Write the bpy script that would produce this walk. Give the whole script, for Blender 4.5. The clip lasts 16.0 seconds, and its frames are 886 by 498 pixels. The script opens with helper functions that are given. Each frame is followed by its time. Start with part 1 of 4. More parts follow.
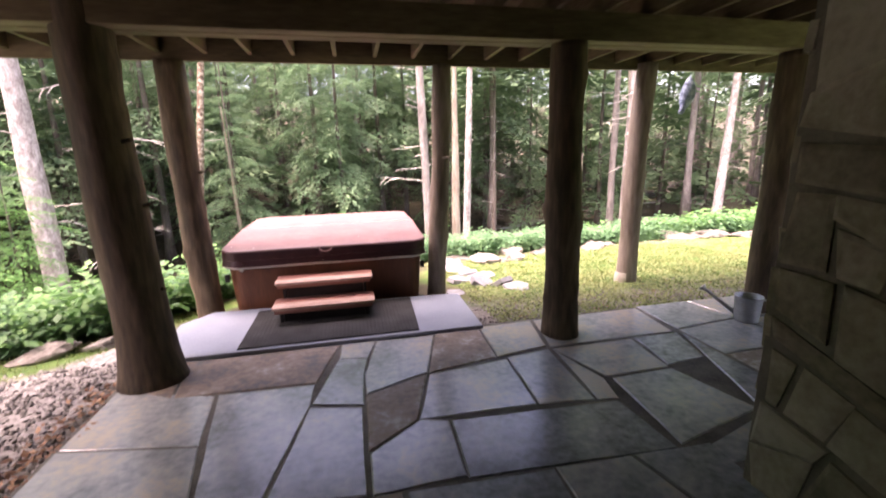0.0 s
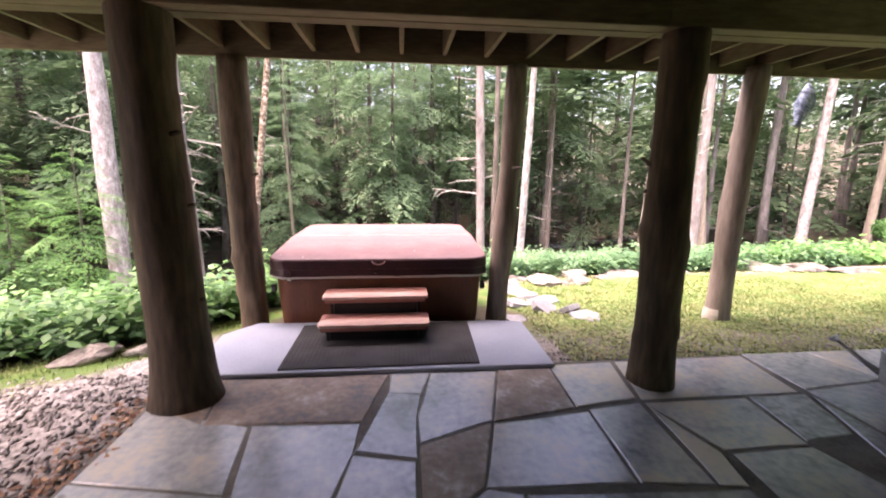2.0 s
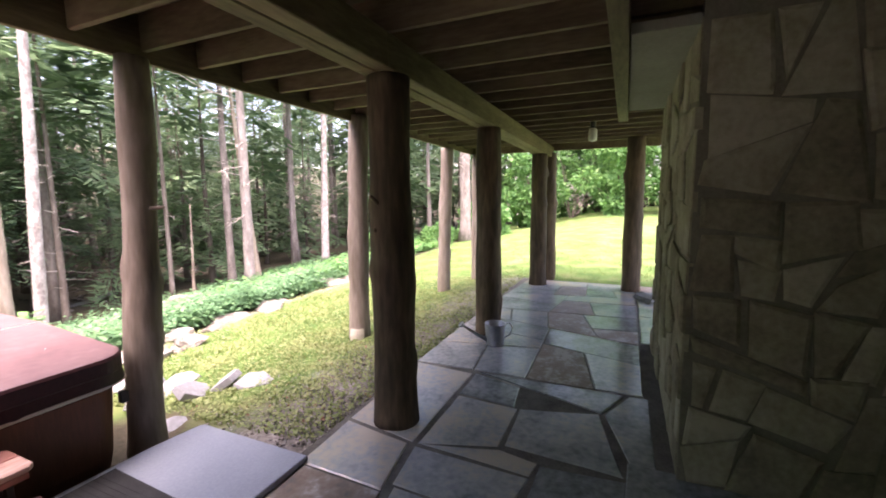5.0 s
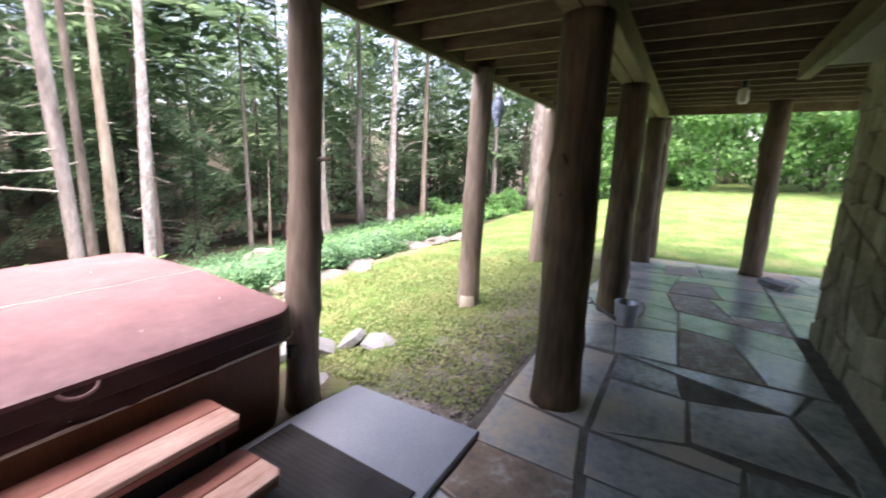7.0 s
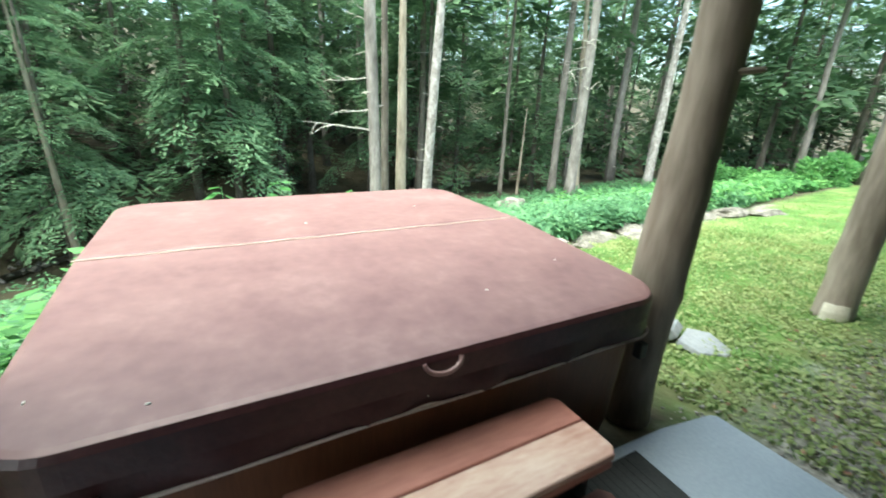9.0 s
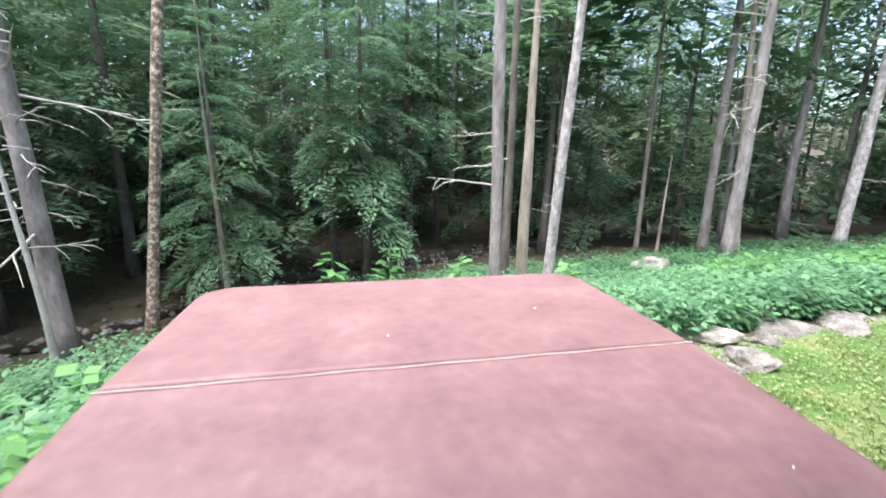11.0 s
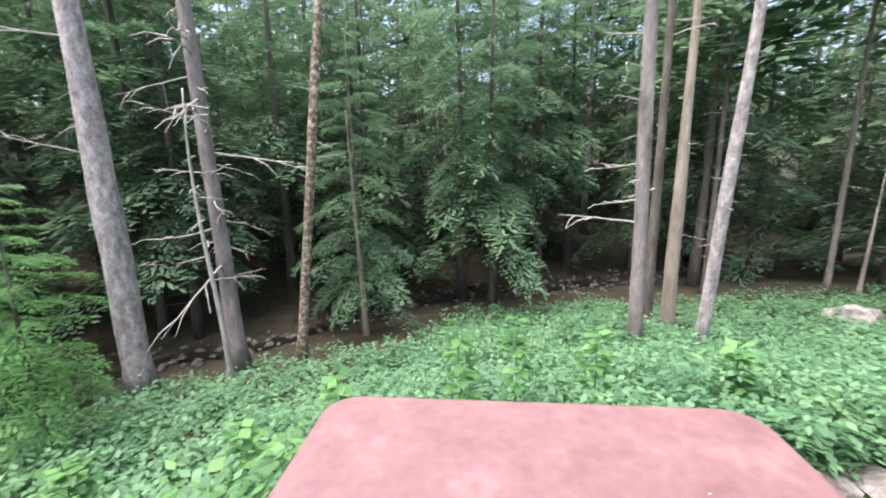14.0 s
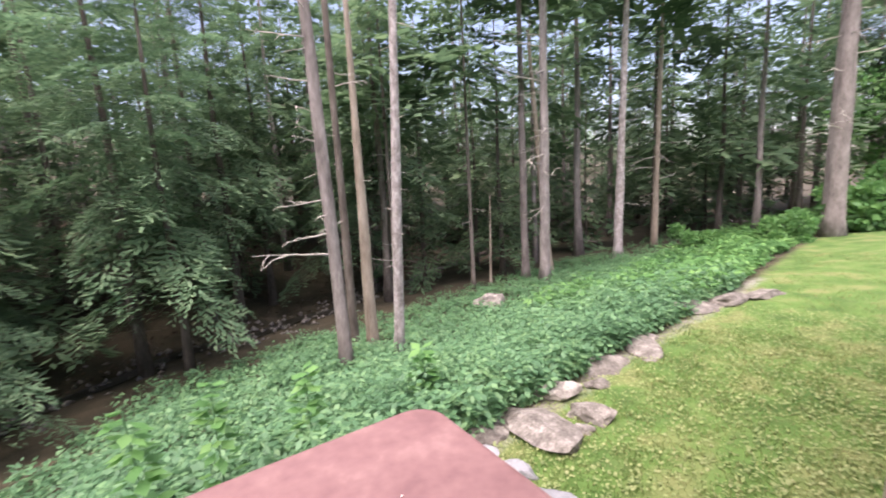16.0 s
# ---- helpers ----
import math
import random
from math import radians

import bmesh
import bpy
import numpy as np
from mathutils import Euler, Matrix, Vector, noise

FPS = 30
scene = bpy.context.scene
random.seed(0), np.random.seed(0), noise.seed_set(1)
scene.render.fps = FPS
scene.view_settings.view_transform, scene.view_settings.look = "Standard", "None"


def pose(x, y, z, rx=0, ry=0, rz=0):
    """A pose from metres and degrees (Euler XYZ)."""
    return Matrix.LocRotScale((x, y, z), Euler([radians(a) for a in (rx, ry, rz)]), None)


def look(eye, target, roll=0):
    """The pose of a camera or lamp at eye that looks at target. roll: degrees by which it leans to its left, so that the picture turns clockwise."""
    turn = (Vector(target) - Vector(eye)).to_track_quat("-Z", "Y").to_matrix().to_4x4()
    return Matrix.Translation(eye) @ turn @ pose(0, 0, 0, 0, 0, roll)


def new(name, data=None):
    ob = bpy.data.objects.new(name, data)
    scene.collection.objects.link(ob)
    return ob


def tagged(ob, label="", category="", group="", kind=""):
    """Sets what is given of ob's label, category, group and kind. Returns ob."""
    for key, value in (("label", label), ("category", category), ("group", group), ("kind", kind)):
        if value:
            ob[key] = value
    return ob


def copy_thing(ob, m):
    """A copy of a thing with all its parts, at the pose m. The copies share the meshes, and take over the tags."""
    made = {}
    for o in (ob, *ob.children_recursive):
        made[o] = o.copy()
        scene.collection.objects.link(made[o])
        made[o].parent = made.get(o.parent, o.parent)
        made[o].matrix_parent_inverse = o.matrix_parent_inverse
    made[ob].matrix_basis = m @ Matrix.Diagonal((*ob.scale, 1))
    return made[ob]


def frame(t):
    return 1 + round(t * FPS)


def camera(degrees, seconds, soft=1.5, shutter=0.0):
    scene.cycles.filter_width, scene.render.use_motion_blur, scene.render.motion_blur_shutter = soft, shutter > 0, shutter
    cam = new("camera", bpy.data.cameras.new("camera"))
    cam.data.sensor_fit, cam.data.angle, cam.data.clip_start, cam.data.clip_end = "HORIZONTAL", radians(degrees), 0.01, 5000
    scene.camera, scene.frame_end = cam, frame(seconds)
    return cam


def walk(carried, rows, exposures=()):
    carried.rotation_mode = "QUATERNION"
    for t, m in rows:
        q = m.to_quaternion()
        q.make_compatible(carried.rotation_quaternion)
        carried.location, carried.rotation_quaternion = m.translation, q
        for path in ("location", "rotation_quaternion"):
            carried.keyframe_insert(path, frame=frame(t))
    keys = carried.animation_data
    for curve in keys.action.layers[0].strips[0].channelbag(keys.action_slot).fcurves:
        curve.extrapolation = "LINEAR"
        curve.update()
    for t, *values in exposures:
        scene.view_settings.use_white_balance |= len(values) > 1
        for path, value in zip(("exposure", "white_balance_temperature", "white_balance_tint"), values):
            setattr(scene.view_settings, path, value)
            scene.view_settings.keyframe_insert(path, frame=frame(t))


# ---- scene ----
cam = camera(93.6, 16.0, 1.8, 0.4)
PATH = [
    (0, (1.412, -4.591, 1.589), (1.818, -2.683, 1.151), -1.4),
    (0.5, (1.416, -4.545, 1.501), (1.79, -2.684, 0.872), -0.0),
    (1, (1.364, -4.485, 1.467), (1.751, -2.663, 0.739), 0.7),
    (1.5, (1.337, -4.397, 1.518), (1.642, -2.505, 0.945), 0.0),
    (2, (1.314, -4.083, 1.538), (1.512, -2.128, 1.164), 0.6),
    (2.5, (1.216, -3.893, 1.575), (1.459, -1.929, 1.285), 1.7),
    (3, (0.994, -3.693, 1.586), (1.596, -1.805, 1.322), 0.5),
    (3.5, (0.847, -3.521, 1.601), (1.926, -1.853, 1.373), -0.5),
    (4, (0.796, -3.256, 1.603), (2.26, -1.913, 1.376), -0.5),
    (4.2, (0.758, -3.145, 1.594), (2.345, -1.948, 1.375), -0.2),
    (6.3, (0.573, -2.413, 1.625), (2.452, -1.786, 1.346), -0.5),
    (6.5, (0.56, -2.292, 1.616), (2.393, -1.552, 1.312), 0.3),
    (7, (0.509, -1.987, 1.549), (2.204, -1.002, 1.154), 1.8),
    (7.5, (0.505, -1.737, 1.474), (2.006, -0.509, 0.987), 3.6),
    (8, (0.587, -1.446, 1.414), (1.856, -0.01, 0.839), 3.5),
    (8.5, (0.575, -1.208, 1.366), (1.641, 0.365, 0.74), 3.5),
    (9, (0.539, -0.956, 1.368), (1.462, 0.699, 0.729), 2.6),
    (9.5, (0.602, -0.756, 1.361), (1.339, 0.997, 0.741), 1.7),
    (10, (0.698, -0.593, 1.34), (1.247, 1.249, 0.786), 1.3),
    (12.3, (0.908, 0.005, 1.816), (1.092, 1.952, 1.399), -0.9),
    (12.5, (0.867, 0.032, 1.847), (0.963, 1.984, 1.418), -1.3),
    (13, (0.922, 0.1, 1.919), (0.777, 2.039, 1.449), -1.2),
    (13.5, (0.858, 0.097, 1.958), (0.591, 2.026, 1.505), -1.0),
    (14, (0.852, 0.103, 1.999), (0.649, 2.05, 1.585), -1.3),
    (14.5, (0.853, 0.107, 1.991), (0.951, 2.069, 1.614), -1.7),
    (15, (0.917, 0.102, 1.992), (1.421, 2.007, 1.647), -2.1),
    (15.5, (0.953, 0.114, 2.014), (1.797, 1.898, 1.689), -2.6),
    (16, (1.021, 0.1, 2.023), (2.11, 1.75, 1.721), -3.2),
]
walk(cam, [(t, look(eye, target, roll)) for t, eye, target, roll in PATH],
     [(0, 2.75, 7900, 44), (4.2, 2.62, 7500, 42), (6.4, 2.62, 7250, 36), (7.0, 2.42, 7100, 32), (8.0, 2.15, 6700, -2), (9.3, 2.05, 6600, -8), (10.2, 1.9, 6250, 6), (12.3, 1.65, 6500, 18), (14, 1.62, 6600, 21), (16, 1.38, 7100, 30)])

# ---- world and light ----
world = bpy.data.worlds.new("sky")
scene.world = world
world.use_nodes = True
wn = world.node_tree.nodes
sky = wn.new("ShaderNodeTexSky")
sky.sky_type, sky.sun_disc = "NISHITA", False
sky.sun_elevation, sky.sun_rotation = radians(70), radians(247)
sky.air_density, sky.dust_density = 1.0, 3.0
world.node_tree.links.new(sky.outputs[0], wn["Background"].inputs[0])
wn["Background"].inputs[1].default_value = 0.15
sun = new("sun", bpy.data.lights.new("sun", "SUN"))
sun.data.energy, sun.data.angle, sun.data.color = 4.0, radians(85), (1.0, 0.98, 0.94)
sun.matrix_world = look((-6, -2.5, 18), (0, 0, 0))


# ---- materials ----
def material(name, stops, scale=3.0, fine=40.0, rough=0.8, bump=0.3, metal=0.0, rand=0.0, stretch=(1, 1, 1),
             place=True, translucent=0.0, island=False, depth=0.01, spec=0.4):
    m = bpy.data.materials.new(name)
    m.use_nodes = True
    nt = m.node_tree
    n, link = nt.nodes, nt.links.new
    b = n["Principled BSDF"]
    b.inputs["Roughness"].default_value, b.inputs["Metallic"].default_value = rough, metal
    b.inputs["Specular IOR Level"].default_value = spec
    if place:
        co = n.new("ShaderNodeNewGeometry").outputs["Position"]
    else:
        co = n.new("ShaderNodeTexCoord").outputs["Object"]
    mp = n.new("ShaderNodeMapping")
    mp.inputs["Scale"].default_value = stretch
    link(co, mp.inputs["Vector"])
    a, c = n.new("ShaderNodeTexNoise"), n.new("ShaderNodeTexNoise")
    a.inputs["Scale"].default_value, c.inputs["Scale"].default_value = scale, fine
    a.inputs["Detail"].default_value, c.inputs["Detail"].default_value = 5, 4
    for t in (a, c):
        link(mp.outputs[0], t.inputs["Vector"])
    mix = n.new("ShaderNodeMix")
    mix.inputs[0].default_value = 0.38
    link(a.outputs["Fac"], mix.inputs[2])
    link(c.outputs["Fac"], mix.inputs[3])
    fac = mix.outputs[0]
    if rand:
        r = n.new("ShaderNodeNewGeometry").outputs["Random Per Island"] if island else n.new("ShaderNodeObjectInfo").outputs["Random"]
        sub = n.new("ShaderNodeMath")
        sub.operation = "MULTIPLY_ADD"
        sub.inputs[1].default_value, sub.inputs[2].default_value = rand, -rand / 2
        link(r, sub.inputs[0])
        add = n.new("ShaderNodeMath")
        link(fac, add.inputs[0])
        link(sub.outputs[0], add.inputs[1])
        fac = add.outputs[0]
    ramp = n.new("ShaderNodeValToRGB")
    while len(ramp.color_ramp.elements) < len(stops):
        ramp.color_ramp.elements.new(0.5)
    for e, (p, col) in zip(ramp.color_ramp.elements, stops):
        e.position, e.color = p, (*col, 1)
    link(fac, ramp.inputs[0])
    link(ramp.outputs[0], b.inputs["Base Color"])
    if bump:
        bp = n.new("ShaderNodeBump")
        bp.inputs["Strength"].default_value, bp.inputs["Distance"].default_value = bump, depth
        link(mix.outputs[0], bp.inputs["Height"])
        link(bp.outputs[0], b.inputs["Normal"])
    if translucent:
        tr, mx = n.new("ShaderNodeBsdfTranslucent"), n.new("ShaderNodeMixShader")
        mx.inputs[0].default_value = translucent
        link(ramp.outputs[0], tr.inputs["Color"])
        link(b.outputs[0], mx.inputs[1])
        link(tr.outputs[0], mx.inputs[2])
        link(mx.outputs[0], n["Material Output"].inputs["Surface"])
    return m


def shades(dark, light, lo=0.32, hi=0.68):
    return [(lo, dark), (hi, light)]


M_FLAG = material("bluestone", [(0.3, (0.140, 0.158, 0.155)), (0.43, (0.255, 0.288, 0.290)), (0.55, (0.365, 0.392, 0.385)), (0.66, (0.49, 0.445, 0.365))],
                  2.9, 20, 0.22, 0.28, rand=0.22, depth=0.012, spec=0.8)
M_RUST = material("rusty bluestone", [(0.34, (0.13, 0.125, 0.12)), (0.46, (0.24, 0.185, 0.14)), (0.55, (0.29, 0.245, 0.20)), (0.63, (0.44, 0.41, 0.37))],
                  4.5, 22, 0.55, 0.35, rand=0.15, depth=0.012)
M_MORTAR = material("patio joint", shades((0.07, 0.07, 0.062), (0.18, 0.172, 0.15)), 6, 60, 0.95, 0.5)
M_SLAB = material("smooth slab", shades((0.22, 0.265, 0.325), (0.32, 0.365, 0.43)), 1.6, 60, 0.55, 0.12, depth=0.004)
M_MAT = material("rubber mat", shades((0.012, 0.014, 0.015), (0.04, 0.043, 0.045)), 5, 90, 0.85, 0.6, depth=0.006)
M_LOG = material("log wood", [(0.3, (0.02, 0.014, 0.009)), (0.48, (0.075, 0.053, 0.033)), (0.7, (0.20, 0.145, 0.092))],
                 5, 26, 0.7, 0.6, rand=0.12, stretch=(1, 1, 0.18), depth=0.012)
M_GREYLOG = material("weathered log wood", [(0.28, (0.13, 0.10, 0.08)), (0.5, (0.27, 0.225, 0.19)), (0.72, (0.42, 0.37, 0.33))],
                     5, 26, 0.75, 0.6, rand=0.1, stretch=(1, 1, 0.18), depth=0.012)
# Between brown and weathered grey: light on one side averaged into the tone.
M_HALFLITLOG = material("weathered log wood, half-lit tone", [(0.28, (0.07, 0.055, 0.042)), (0.5, (0.185, 0.15, 0.118)), (0.72, (0.32, 0.275, 0.23))],
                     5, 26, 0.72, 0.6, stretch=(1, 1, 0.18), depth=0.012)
M_CHIP = material("pale cut wood", shades((0.42, 0.38, 0.32), (0.62, 0.58, 0.5)), 8, 60, 0.8, 0.3)
M_BEAM = material("sawn timber", [(0.3, (0.05, 0.037, 0.02)), (0.5, (0.125, 0.096, 0.052)), (0.7, (0.21, 0.168, 0.096))],
                  4, 40, 0.7, 0.35, rand=0.12, stretch=(0.2, 1, 1))
M_JOIST = material("treated joist", [(0.3, (0.053, 0.037, 0.022)), (0.5, (0.118, 0.087, 0.053)), (0.7, (0.186, 0.149, 0.093))],
                   4, 40, 0.75, 0.35, rand=0.2, stretch=(1, 0.2, 1))
M_DECK = material("deck underside", [(0.3, (0.036, 0.021, 0.012)), (0.55, (0.084, 0.051, 0.030)), (0.72, (0.132, 0.090, 0.060))],
                  3, 30, 0.8, 0.3, stretch=(0.15, 1, 1), rand=0.4, island=True)
M_STONE = material("wall stone", [(0.28, (0.175, 0.155, 0.115)), (0.5, (0.31, 0.285, 0.21)), (0.72, (0.44, 0.415, 0.33))],
                   4, 28, 0.85, 0.7, rand=0.3, depth=0.02)
M_WALLMORTAR = material("wall mortar", shades((0.154, 0.143, 0.115), (0.252, 0.238, 0.199)), 6, 50, 0.95, 0.6, depth=0.02)
# For walls out of view; dark so that they bounce little light.
M_UNSEENWALL = material("dark unseen wall", shades((0.03, 0.02, 0.014), (0.075, 0.052, 0.036)), 3, 30, 0.8, 0.3, stretch=(0.2, 1, 1))
M_PARGE = material("parged soffit", shades((0.240, 0.240, 0.200), (0.336, 0.336, 0.288)), 2, 30, 0.9, 0.25)
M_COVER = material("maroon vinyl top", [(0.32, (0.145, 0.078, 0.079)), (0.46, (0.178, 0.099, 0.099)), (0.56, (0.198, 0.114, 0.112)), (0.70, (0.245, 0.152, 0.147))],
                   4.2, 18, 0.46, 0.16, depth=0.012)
# Skirt vinyl; the dark tone also carries the shade on the cover's sides.
M_SKIRTSHADE = material("dark maroon vinyl with side shade", shades((0.024, 0.008, 0.010), (0.055, 0.019, 0.021)), 5, 40, 0.42, 0.3)
M_PIPING = material("pale vinyl piping", shades((0.42, 0.33, 0.30), (0.58, 0.48, 0.44)), 8, 60, 0.6, 0.1)
M_CABINET = material("brown cabinet panel", shades((0.085, 0.03, 0.015), (0.165, 0.06, 0.028)), 3, 34, 0.5, 0.25, stretch=(3, 3, 0.25))
M_SHELL = material("pale acrylic shell", shades((0.48, 0.47, 0.40), (0.62, 0.62, 0.55)), 4, 50, 0.35, 0.1)
M_BLACK = material("black plastic", shades((0.008, 0.008, 0.008), (0.02, 0.02, 0.02)), 8, 60, 0.5, 0.2)
M_TREAD = material("red-brown tread", shades((0.24, 0.095, 0.075), (0.36, 0.16, 0.13)), 6, 40, 0.6, 0.3, stretch=(0.3, 1.5, 1))
M_WORN = material("worn tread nosing", [(0.3, (0.32, 0.16, 0.13)), (0.48, (0.44, 0.29, 0.24)), (0.7, (0.56, 0.44, 0.38))],
                  7, 40, 0.7, 0.3, stretch=(0.4, 1.5, 1))
M_STEEL = material("dull galvanised steel", shades((0.30, 0.33, 0.35), (0.48, 0.51, 0.53)), 9, 50, 0.45, 0.15, metal=0.75)
M_DECOY = material("blue-grey painted plastic", [(0.36, (0.03, 0.045, 0.07)), (0.5, (0.16, 0.23, 0.33)), (0.64, (0.46, 0.55, 0.68))],
                   16, 60, 0.6, 0.2)
M_WHITE = material("white enamel", shades((0.62, 0.62, 0.58), (0.78, 0.78, 0.74)), 6, 50, 0.4, 0.05)
M_GREYROCK = material("lichen rock", [(0.32, (0.068, 0.061, 0.053)), (0.5, (0.170, 0.160, 0.143)), (0.66, (0.326, 0.313, 0.286))],
                      7, 34, 0.9, 0.9, rand=0.16, depth=0.03)
M_SLATE = material("slate rock", [(0.3, (0.145, 0.155, 0.165)), (0.5, (0.224, 0.238, 0.254)), (0.7, (0.304, 0.317, 0.330))],
                   4, 30, 0.7, 0.5, rand=0.12, depth=0.02)
M_PEBBLE = material("gravel", [(0.25, (0.108, 0.101, 0.094)), (0.5, (0.216, 0.205, 0.194)), (0.75, (0.360, 0.346, 0.331))],
                    5, 40, 0.9, 0.3, rand=0.5, island=True)
M_LITTER = material("dry leaves", [(0.25, (0.09, 0.045, 0.028)), (0.5, (0.21, 0.115, 0.07)), (0.75, (0.33, 0.22, 0.14))],
                    4, 40, 0.9, 0.2, rand=0.5, island=True)
# Darker copy of the leaf litter, with the woods' shade in its colour.
M_SHADEDUFF = material("shade-darkened forest litter", [(0.25, (0.024, 0.017, 0.011)), (0.5, (0.06, 0.042, 0.027)), (0.75, (0.10, 0.074, 0.048))],
                  1.5, 30, 0.95, 0.2, rand=0.5, island=True)
M_BARK = material("grey pine bark", [(0.28, (0.09, 0.08, 0.073)), (0.5, (0.20, 0.18, 0.168)), (0.7, (0.33, 0.305, 0.29))],
                  5, 22, 0.95, 1.0, rand=0.16, stretch=(1, 1, 0.3), depth=0.03)
M_DARKBARK = material("brown conifer bark", [(0.28, (0.05, 0.042, 0.035)), (0.5, (0.11, 0.095, 0.08)), (0.7, (0.19, 0.17, 0.15))],
                      5, 22, 0.95, 1.0, rand=0.2, stretch=(1, 1, 0.3), depth=0.03)
M_TANBARK = material("bare tan trunk", [(0.28, (0.12, 0.098, 0.075)), (0.5, (0.25, 0.212, 0.168)), (0.7, (0.38, 0.335, 0.275))],
                     5, 22, 0.9, 0.9, stretch=(1, 1, 0.2), depth=0.03)
M_BIRCH = material("pale lichened bark", [(0.34, (0.15, 0.13, 0.12)), (0.5, (0.30, 0.275, 0.265)), (0.64, (0.48, 0.445, 0.435))],
                   10, 34, 0.9, 0.7, stretch=(1, 1, 0.5), depth=0.02)
M_MOTTLED = material("mottled flaking bark", [(0.36, (0.065, 0.048, 0.036)), (0.5, (0.17, 0.125, 0.085)), (0.6, (0.42, 0.37, 0.30))],
                     14, 40, 0.95, 1.0, depth=0.02)
M_DEADWOOD = material("dead grey wood", shades((0.24, 0.225, 0.20), (0.46, 0.44, 0.40)), 6, 40, 0.9, 0.4)
M_NEEDLE = material("hemlock needles", [(0.15, (0.060, 0.126, 0.072)), (0.45, (0.120, 0.228, 0.126)), (0.8, (0.222, 0.348, 0.198))],
                    0.7, 9, 0.6, 0, rand=0.45, island=True, translucent=0.45)
M_NEEDLEFAR = material("far needles", [(0.15, (0.056, 0.112, 0.065)), (0.45, (0.115, 0.206, 0.112)), (0.8, (0.200, 0.312, 0.169))],
                       0.5, 6, 0.7, 0, rand=0.45, island=True, translucent=0.45)
M_LEAF = material("broad leaves", [(0.15, (0.05, 0.135, 0.065)), (0.5, (0.105, 0.245, 0.12)), (0.85, (0.19, 0.36, 0.165))],
                  0.9, 8, 0.5, 0, rand=0.5, island=True, translucent=0.4)
M_CLOVER = material("thin turf weeds", [(0.15, (0.123, 0.190, 0.067)), (0.5, (0.224, 0.297, 0.112)), (0.85, (0.358, 0.381, 0.190))],
                    0.9, 8, 0.6, 0, rand=0.4, island=True, translucent=0.35)
M_BUSH = material("bright bush leaves", [(0.15, (0.05, 0.15, 0.05)), (0.5, (0.11, 0.28, 0.09)), (0.85, (0.2, 0.4, 0.13))],
                  0.6, 6, 0.5, 0, rand=0.5, island=True, translucent=0.45)
M_GRASS = material("lawn blades", [(0.2, (0.075, 0.145, 0.04)), (0.5, (0.165, 0.24, 0.075)), (0.8, (0.35, 0.345, 0.17))],
                   0.8, 8, 0.6, 0, rand=0.45, island=True, translucent=0.4)
M_WATER = material("creek water", shades((0.012, 0.012, 0.008), (0.03, 0.028, 0.02)), 2, 14, 0.3, 0.5, depth=0.03, spec=0.15)


# ---- mesh helpers ----
class Geo:
    """Vertices and faces gathered for one mesh."""

    def __init__(self):
        self.v, self.f = [], []

    def add(self, verts, faces):
        k = len(self.v)
        self.v.extend(tuple(p) for p in verts)
        self.f.extend(tuple(i + k for i in q) for q in faces)
        return self

    def box(self, x0, y0, z0, x1, y1, z1, c=0.006):
        """A box with chamfered long edges all round."""
        rings = []
        for z, i in ((z0, c), (z0 + c, 0), (z1 - c, 0), (z1, c)):
            a, b, d, e = x0 + i, x1 - i, y0 + i, y1 - i
            rings.append([(a, d, z), (b, d, z), (b, e, z), (a, e, z)])
        return self.rings(rings)

    def rings(self, rings, caps=True, closed=True):
        n = len(rings[0])
        verts = [p for r in rings for p in r]
        faces = []
        for k in range(len(rings) - 1):
            for i in range(n if closed else n - 1):
                j = (i + 1) % n
                faces.append((k * n + i, k * n + j, (k + 1) * n + j, (k + 1) * n + i))
        if caps:
            faces.append(tuple(range(n - 1, -1, -1)))
            faces.append(tuple(range((len(rings) - 1) * n, len(rings) * n)))
        return self.add(verts, faces)

    def tube(self, pts, radii, n=6, wob=0.0, rng=None):
        rings = []
        for k, p in enumerate(pts):
            p = Vector(p)
            d = (Vector(pts[min(k + 1, len(pts) - 1)]) - Vector(pts[max(k - 1, 0)])).normalized()
            s = d.cross(Vector((0, 0, 1)) if abs(d.z) < 0.9 else Vector((1, 0, 0))).normalized()
            u = s.cross(d)
            ring = []
            for i in range(n):
                a = 2 * math.pi * i / n
                r = radii[k] * (1 + (rng.uniform(-wob, wob) if rng else 0))
                ring.append(p + s * (r * math.cos(a)) - u * (r * math.sin(a)))
            rings.append(ring)
        return self.rings(rings)


def part(name, geo, mat, parent=None, label="", smooth=False):
    me = bpy.data.meshes.new(name)
    me.from_pydata(geo.v, [], geo.f)
    me.materials.append(mat)
    if smooth:
        me.polygons.foreach_set("use_smooth", [True] * len(me.polygons))
    ob = new(name, me)
    if parent is not None:
        ob.parent = parent
    if label:
        ob["label"] = label
    return ob


def bulk(name, verts, faces, mat, parent=None):
    """A large mesh from number arrays."""
    me = bpy.data.meshes.new(name)
    me.vertices.add(len(verts))
    me.vertices.foreach_set("co", np.asarray(verts, dtype=np.float32).ravel())
    faces = np.asarray(faces, dtype=np.int32)
    k = faces.shape[1]
    me.loops.add(faces.size)
    me.loops.foreach_set("vertex_index", faces.ravel())
    me.polygons.add(len(faces))
    me.polygons.foreach_set("loop_start", np.arange(0, faces.size, k, dtype=np.int32))
    me.update(calc_edges=True)
    me.validate()
    me.materials.append(mat)
    ob = new(name, me)
    if parent is not None:
        ob.parent = parent
    return ob


def empty(name, x=0, y=0, z=0):
    ob = new(name)
    ob.location = (x, y, z)
    ob.empty_display_size = 0.2
    return ob


